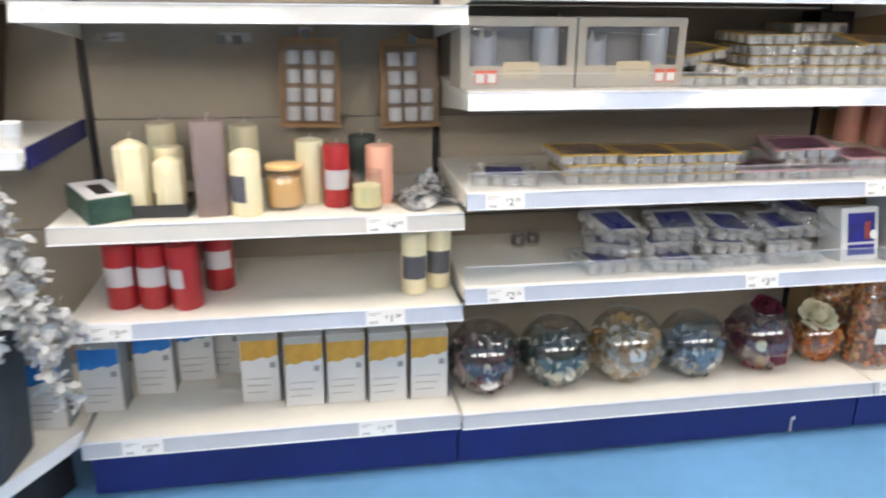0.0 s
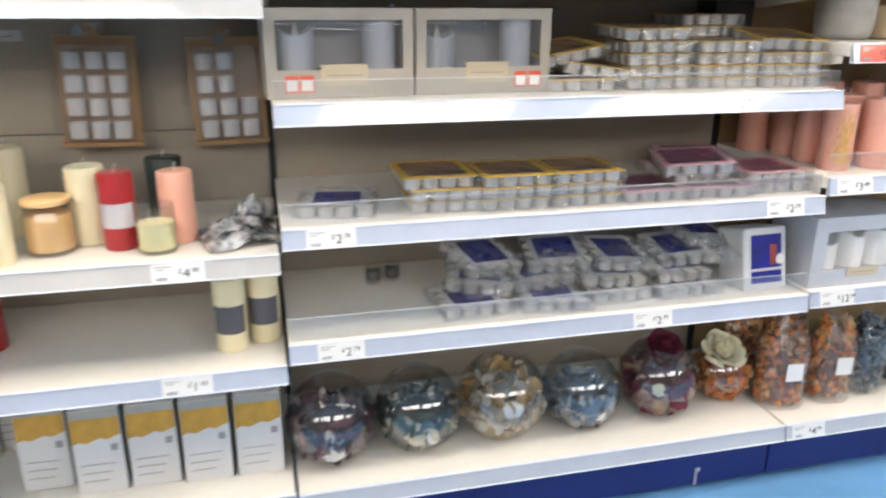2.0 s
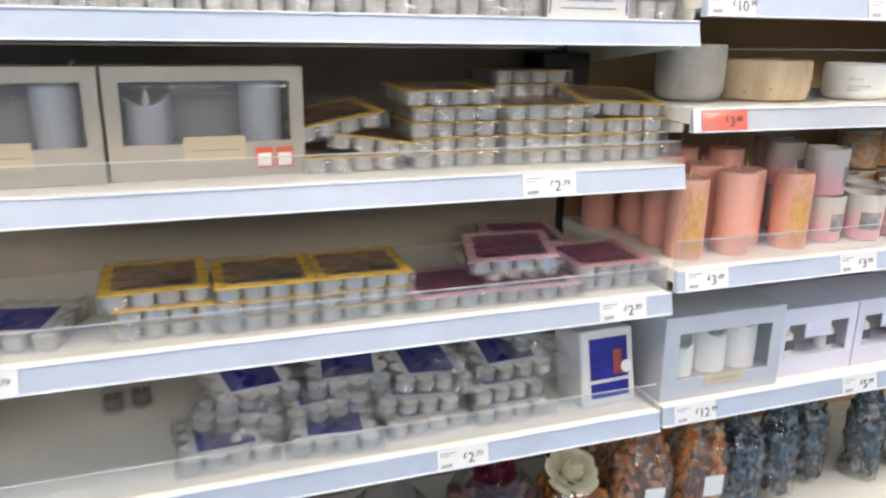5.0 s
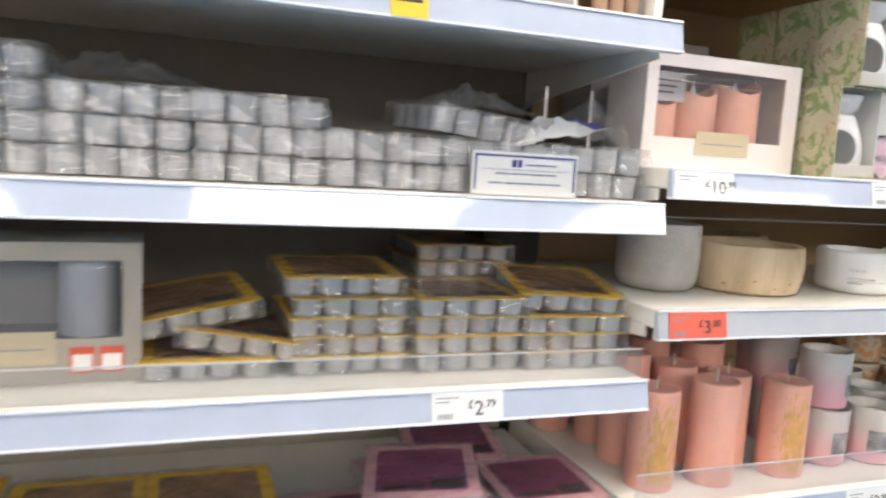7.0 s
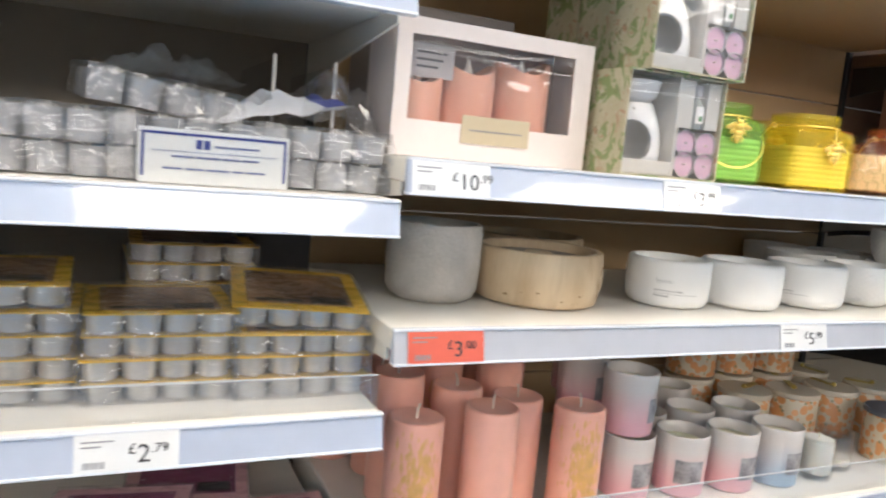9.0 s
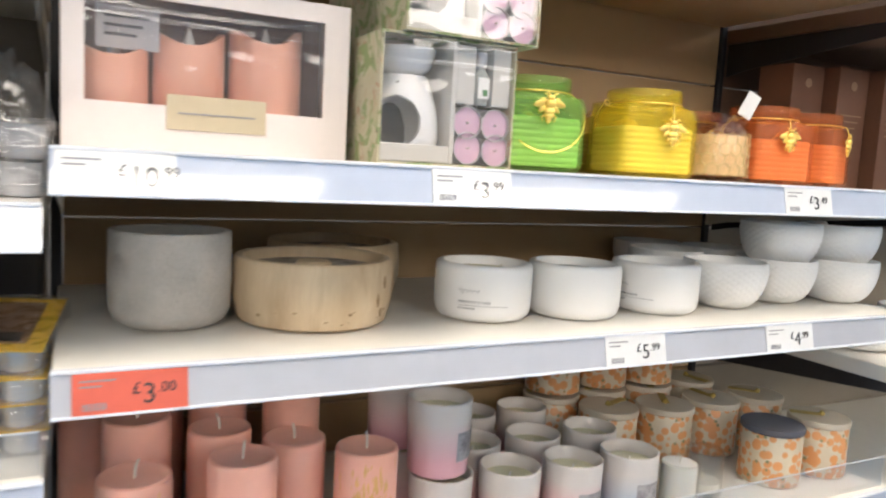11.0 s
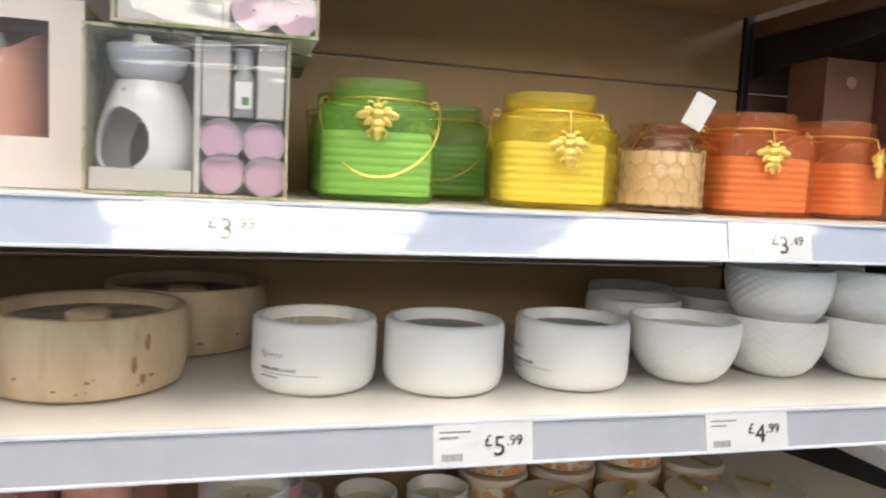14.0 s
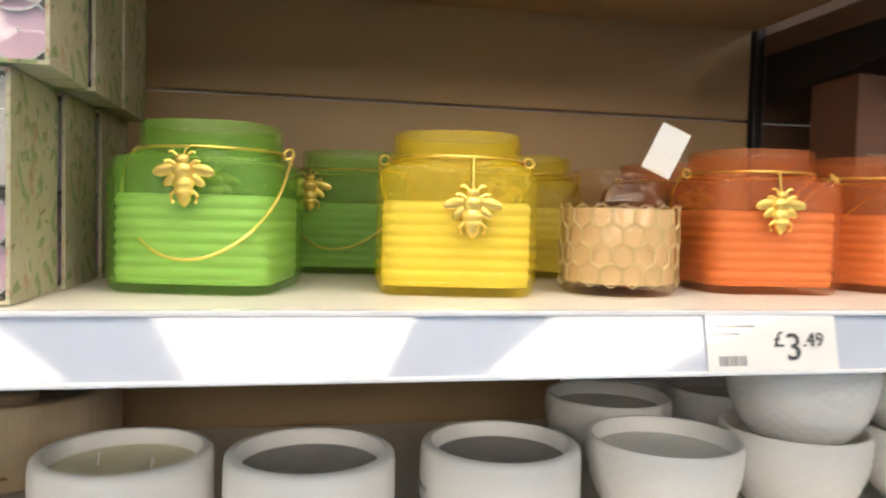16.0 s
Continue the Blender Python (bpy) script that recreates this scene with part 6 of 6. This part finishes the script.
def flower_tin(m, lid, label):
    t = thing("flower_tin", label, "candle tin", "flower tins", m=m)
    bm = bmesh.new()
    lathe(bm, [(0.047, 0), (0.0495, 0.002), (0.0495, 0.084), (0.048, 0.086), (0.01, 0.086)], 40)
    part("tin_body", bm, M_POPPY, t, smooth=True)
    bm = bmesh.new()
    lathe(bm, [(0.050, 0.0865), (0.0515, 0.088), (0.0515, 0.095), (0.050, 0.097), (0.01, 0.097)], 40)
    part("lid", bm, lid, t, smooth=True)
    if lid is M_LIDWOOD:
        bm = bmesh.new()
        box(bm, -0.006, 0.048, -0.0065, 0.0065, 0.0985, 0.1005, 0.0006)
        bmesh.ops.create_uvsphere(bm, u_segments=10, v_segments=7, radius=0.005, matrix=Matrix.Translation((-0.004, 0, 0.1015)))
        part("gold_ribbon", bm, M_RIBBON, t, "gold ribbon tab")
    return t


tin = flower_tin(pose(2.788, 1.825, Z33, 0, 0, 140), M_LIDWOOD, "orange floral candle tin with a pale lid")
flower_tin(pose(2.672, 1.826, Z33), M_DARKLAB, "orange floral candle tin with a black lid")
for i, (x, y, z) in enumerate(((2.452, 1.985, 0), (2.562, 1.965, 0), (2.675, 1.965, 0), (2.785, 1.960, 0), (2.400, 2.085, 0), (2.512, 2.09, 0), (2.622, 2.085, 0), (2.735, 2.085, 0), (2.400, 2.085, 0.103), (2.512, 2.09, 0.103), (2.622, 2.085, 0.103))):
    copy_thing(tin, pose(x, y, Z33 + z, 0, 0, 37 * i + 20))

# ---- brown boxes of the next bay ----
M_BROWNBOX = mat("brown printed carton", (0.21, 0.10, 0.062), 0.5, var=0.15, scale=10)
M_TANBOX = mat("tan printed carton", (0.42, 0.27, 0.18), 0.5, var=0.12)


def brown_box(m, mt, h=0.225):
    t = thing("brown_carton", "tall brown carton with a pale round emblem", "box", "brown cartons", m=m)
    part("carton_body", boxm(-0.045, 0.045, 0, 0.08, 0, h, 0.0015), mt, t)
    bm = bmesh.new()
    lathe(bm, [(0.009, 0), (0.009, 0.0006)], 20)
    bmesh.ops.rotate(bm, verts=bm.verts, matrix=Matrix.Rotation(radians(90), 3, "X"))
    bmesh.ops.translate(bm, verts=bm.verts, vec=(0, -0.0004, h * 0.86))
    part("emblem", bm, M_TANBOX if mt is M_BROWNBOX else M_TICKET, t)
    for k in range(4):
        part("printed_line", boxm(-0.03, 0.03 - 0.008 * k, -0.0009, -0.0003, h * 0.62 - 0.012 * k, h * 0.62 - 0.012 * k + 0.002), M_TANBOX, t)
    return t


for x, y in ((2.905, 2.06), (3.0, 2.03), (3.095, 2.0)):
    brown_box(pose(x, y - 0.05, 1.331), M_BROWNBOX, 0.245)
for x in (3.23, 3.33, 3.43):
    brown_box(pose(x, 1.93, 1.331), M_TANBOX, 0.24)
for i, x in enumerate((2.94, 3.09)):
    copy_thing(dbw, pose(x, 1.86, 1.046))
for i, x in enumerate((3.23, 3.36)):
    copy_thing(dbw, pose(x, 1.86, 1.046))

# ---- things above the tealights ----
top = thing("tube_pack", "row of thin tan candle tubes in a white holder", "candle pack", m=pose(1.515, 1.735, 1.534))
for k in range(3):
    bm = bmesh.new()
    lathe(bm, [(0.010, 0.004), (0.0105, 0.006), (0.0105, 0.16), (0.009, 0.163)], 16, at=(-0.024 + 0.024 * k, 0.03, 0))
    part("candle_tube", bm, M_TANBOX, top, smooth=True)
part("holder_base", boxm(-0.04, 0.04, 0.005, 0.06, 0, 0.0035), M_TICKET, top)
part("end_post", boxm(0.045, 0.058, 0.005, 0.06, 0, 0.17, 0.001), M_TICKET, top)
for x0, x1, mt, lb in ((0.95, 1.135, M_CREAMCARD, "cream carton on the high shelf"), (1.145, 1.205, M_BROWNBOX, "brown carton on the high shelf"), (1.215, 1.45, M_TICKET, "white carton on the high shelf"), (0.45, 0.93, M_CREAMCARD, "cream carton on the high shelf")):
    t = thing("shelf_carton", lb, "box", m=pose(x0, 1.75, 1.534))
    part("carton_body", boxm(0, x1 - x0, 0, 0.12, 0, 0.16, 0.002), mt, t)
    part("base_print", boxm(0.006, x1 - x0 - 0.006, -0.0008, -0.0002, 0.008, 0.014), M_GREYINK, t)
yl = thing("yellow_ticket", "small yellow offer ticket on the shelf edge", "price ticket", m=pose(1.191, FRONT - 0.0096, 1.513, -12.2))
part("card", boxm(0, 0.045, -0.0006, 0.0006, -0.02, 0.0185), mat("yellow card", (0.85, 0.58, 0.03), 0.5), yl)
part("printed_line", boxm(0.006, 0.038, -0.0011, -0.0007, -0.002, 0.004), M_INK, yl)
for k, x in enumerate((1.47, 1.545)):
    d_ = thing("shelf_divider", "thin clear upright shelf divider", "divider", "shelf dividers", m=pose(x, 1.86, S5 + 0.001))
    part("pane", boxm(-0.0008, 0.0008, 0, 0.25, 0, 0.15), M_ACRYL, d_)
    part("edge", boxm(-0.002, 0.002, -0.003, -0.0005, 0, 0.155, 0.0006), M_TICKET, d_)

# small clip on the kick plate
cl = thing("plastic_clip", "small white plastic clip on the kick plate", "clip", m=pose(1.378, FRONT + 0.0445, 0.012))
part("clip_body", boxm(-0.004, 0.004, -0.004, 0, 0, 0.052, 0.001), M_PALELAB, cl)
part("clip_tab", boxm(0.0045, 0.011, -0.004, 0, 0.042, 0.052, 0.001), M_TICKET, cl)

# ---- corner: planter, frosted branch, white pot ----
pl = thing("slate_planter", "tall dark slate grey planter on the corner deck", "planter", m=pose(-0.838, 1.655, 0.196, 0, 0, -4))
bm = bmesh.new()
rings = [ring(32, a, z, 6.0) for a, z in ((0.105, 0), (0.112, 0.004), (0.130, 0.37), (0.132, 0.38), (0.122, 0.38), (0.120, 0.34))]
loft(bm, rings)
part("planter_body", bm, mat("slate grey wicker", (0.05, 0.065, 0.085), 0.6, var=0.35, scale=18, bump=0.6, bscale=60), pl)
bm = bmesh.new()
loft(bm, [ring(32, a, z, 6.0) for a, z in ((0.131, 0.362), (0.137, 0.364), (0.139, 0.378), (0.136, 0.384), (0.121, 0.384), (0.120, 0.380))])
part("rim", bm, mat("slate grey rim", (0.06, 0.075, 0.095), 0.5, var=0.25, scale=25, bump=0.4, bscale=80), pl, "rolled rim")
br = thing("frosted_branch", "white frosted artificial fir branch in a planter", "artificial plant", m=pose(-0.805, 1.655, 0.585))
M_FROST = mat("white frosted leaf", (0.62, 0.63, 0.64), 0.6, var=0.2, scale=30)
M_TWIG = mat("grey twig", (0.16, 0.13, 0.11), 0.8, var=0.3)
rng = random.Random(77)
stems = []
for k, (dx, dy, dz, drop) in enumerate(((0.22, -0.03, 0.10, 0.32), (0.16, 0.05, 0.19, 0.12), (0.06, -0.06, 0.26, 0.10), (0.20, -0.06, 0.18, 0.25), (0.12, 0.02, 0.30, 0.08), (-0.05, -0.06, 0.24, 0.05), (0.24, 0.02, 0.05, 0.12), (0.10, -0.1, 0.14, 0.2), (-0.02, -0.09, 0.10, 0.14))):
    pts = [Vector((dx * s, dy * s, dz * math.sin(s * 2.2) - drop * s * s)) for s in [i / 10 for i in range(11)]]
    bm = bmesh.new()
    tube(bm, [tuple(p) for p in pts], 0.003, 6)
    part("stem", bm, M_TWIG, br)
    stems.append(pts)
bm = bmesh.new()
for pts in stems:
    for i in range(1, 11):
        for q in range(30):
            p = pts[i].lerp(pts[i - 1], rng.random()) + Vector((rng.gauss(0, 0.012), rng.gauss(0, 0.012), rng.gauss(0, 0.012)))
            a = Euler((rng.uniform(-1.2, 1.2), rng.uniform(-1.2, 1.2), rng.uniform(0, 6.28))).to_matrix()
            ln, wd = rng.uniform(0.024, 0.046), rng.uniform(0.007, 0.014)
            loc = [(0, 0, 0), (wd * 0.7, ln * 0.3, 0.002), (wd, ln * 0.65, 0.003), (wd * 0.5, ln * 0.95, 0), (-wd * 0.5, ln * 0.95, 0), (-wd, ln * 0.65, 0.003), (-wd * 0.7, ln * 0.3, 0.002)]
            bm.faces.new([bm.verts.new(p + a @ Vector(v)) for v in loc])
lf = part("frosted_leaves", bm, M_FROST, br, "dense white frosted leaves")
lf["kind"] = "stuff"
wp = open_pot("white_pot", "small white tapered pot on the corner shelf", [(0.018, 0), (0.02, 0.002), (0.028, 0.055), (0.029, 0.058)], 0.025, 0.03, M_MATTWHITE, None, pose(-0.665, 1.745, 0.931), "pot")
# Added dark mass: stands in for the dim inside of the corner bay.
dk = thing("dark_basket", "dark brown mass added to darken the corner bay", "basket", m=pose(-0.92, 2.02, 0.931))
bm = bmesh.new()
lathe(bm, [(0.10, 0), (0.12, 0.004), (0.16, 0.25), (0.165, 0.30), (0.155, 0.30), (0.15, 0.26)], 36, power=4)
part("mass_body", bm, mat("dark brown corner filler", (0.06, 0.04, 0.025), 0.7, var=0.5, scale=40, bump=0.7, bscale=90), dk)
ticket(-0.70, 0.068, 0.936, "")

for x, y in ((0.575, 2.04), (0.625, 2.05)):
    jar_candle("glass_candle", "small dark glass candle at the shelf's back", 0.042, 0.045, M_DARKLAB, pose(x, y, S2B + 0.001), 0.7)

for k, (x, y, z, w_, r_) in enumerate(((0.80, 1.835, 0.062, 0.15, 12), (0.99, 1.84, 0.075, 0.16, -8), (1.20, 1.83, 0.085, 0.15, 5), (1.385, 1.84, 0.090, 0.13, 20))):
    crumple("film_wrapper", "loose crumpled clear film over tealight bags", w_, 0.14, 0.022, 40 + k, pose(x, y, S2B + z, 10, 0, r_), M_FILM, 0.022)
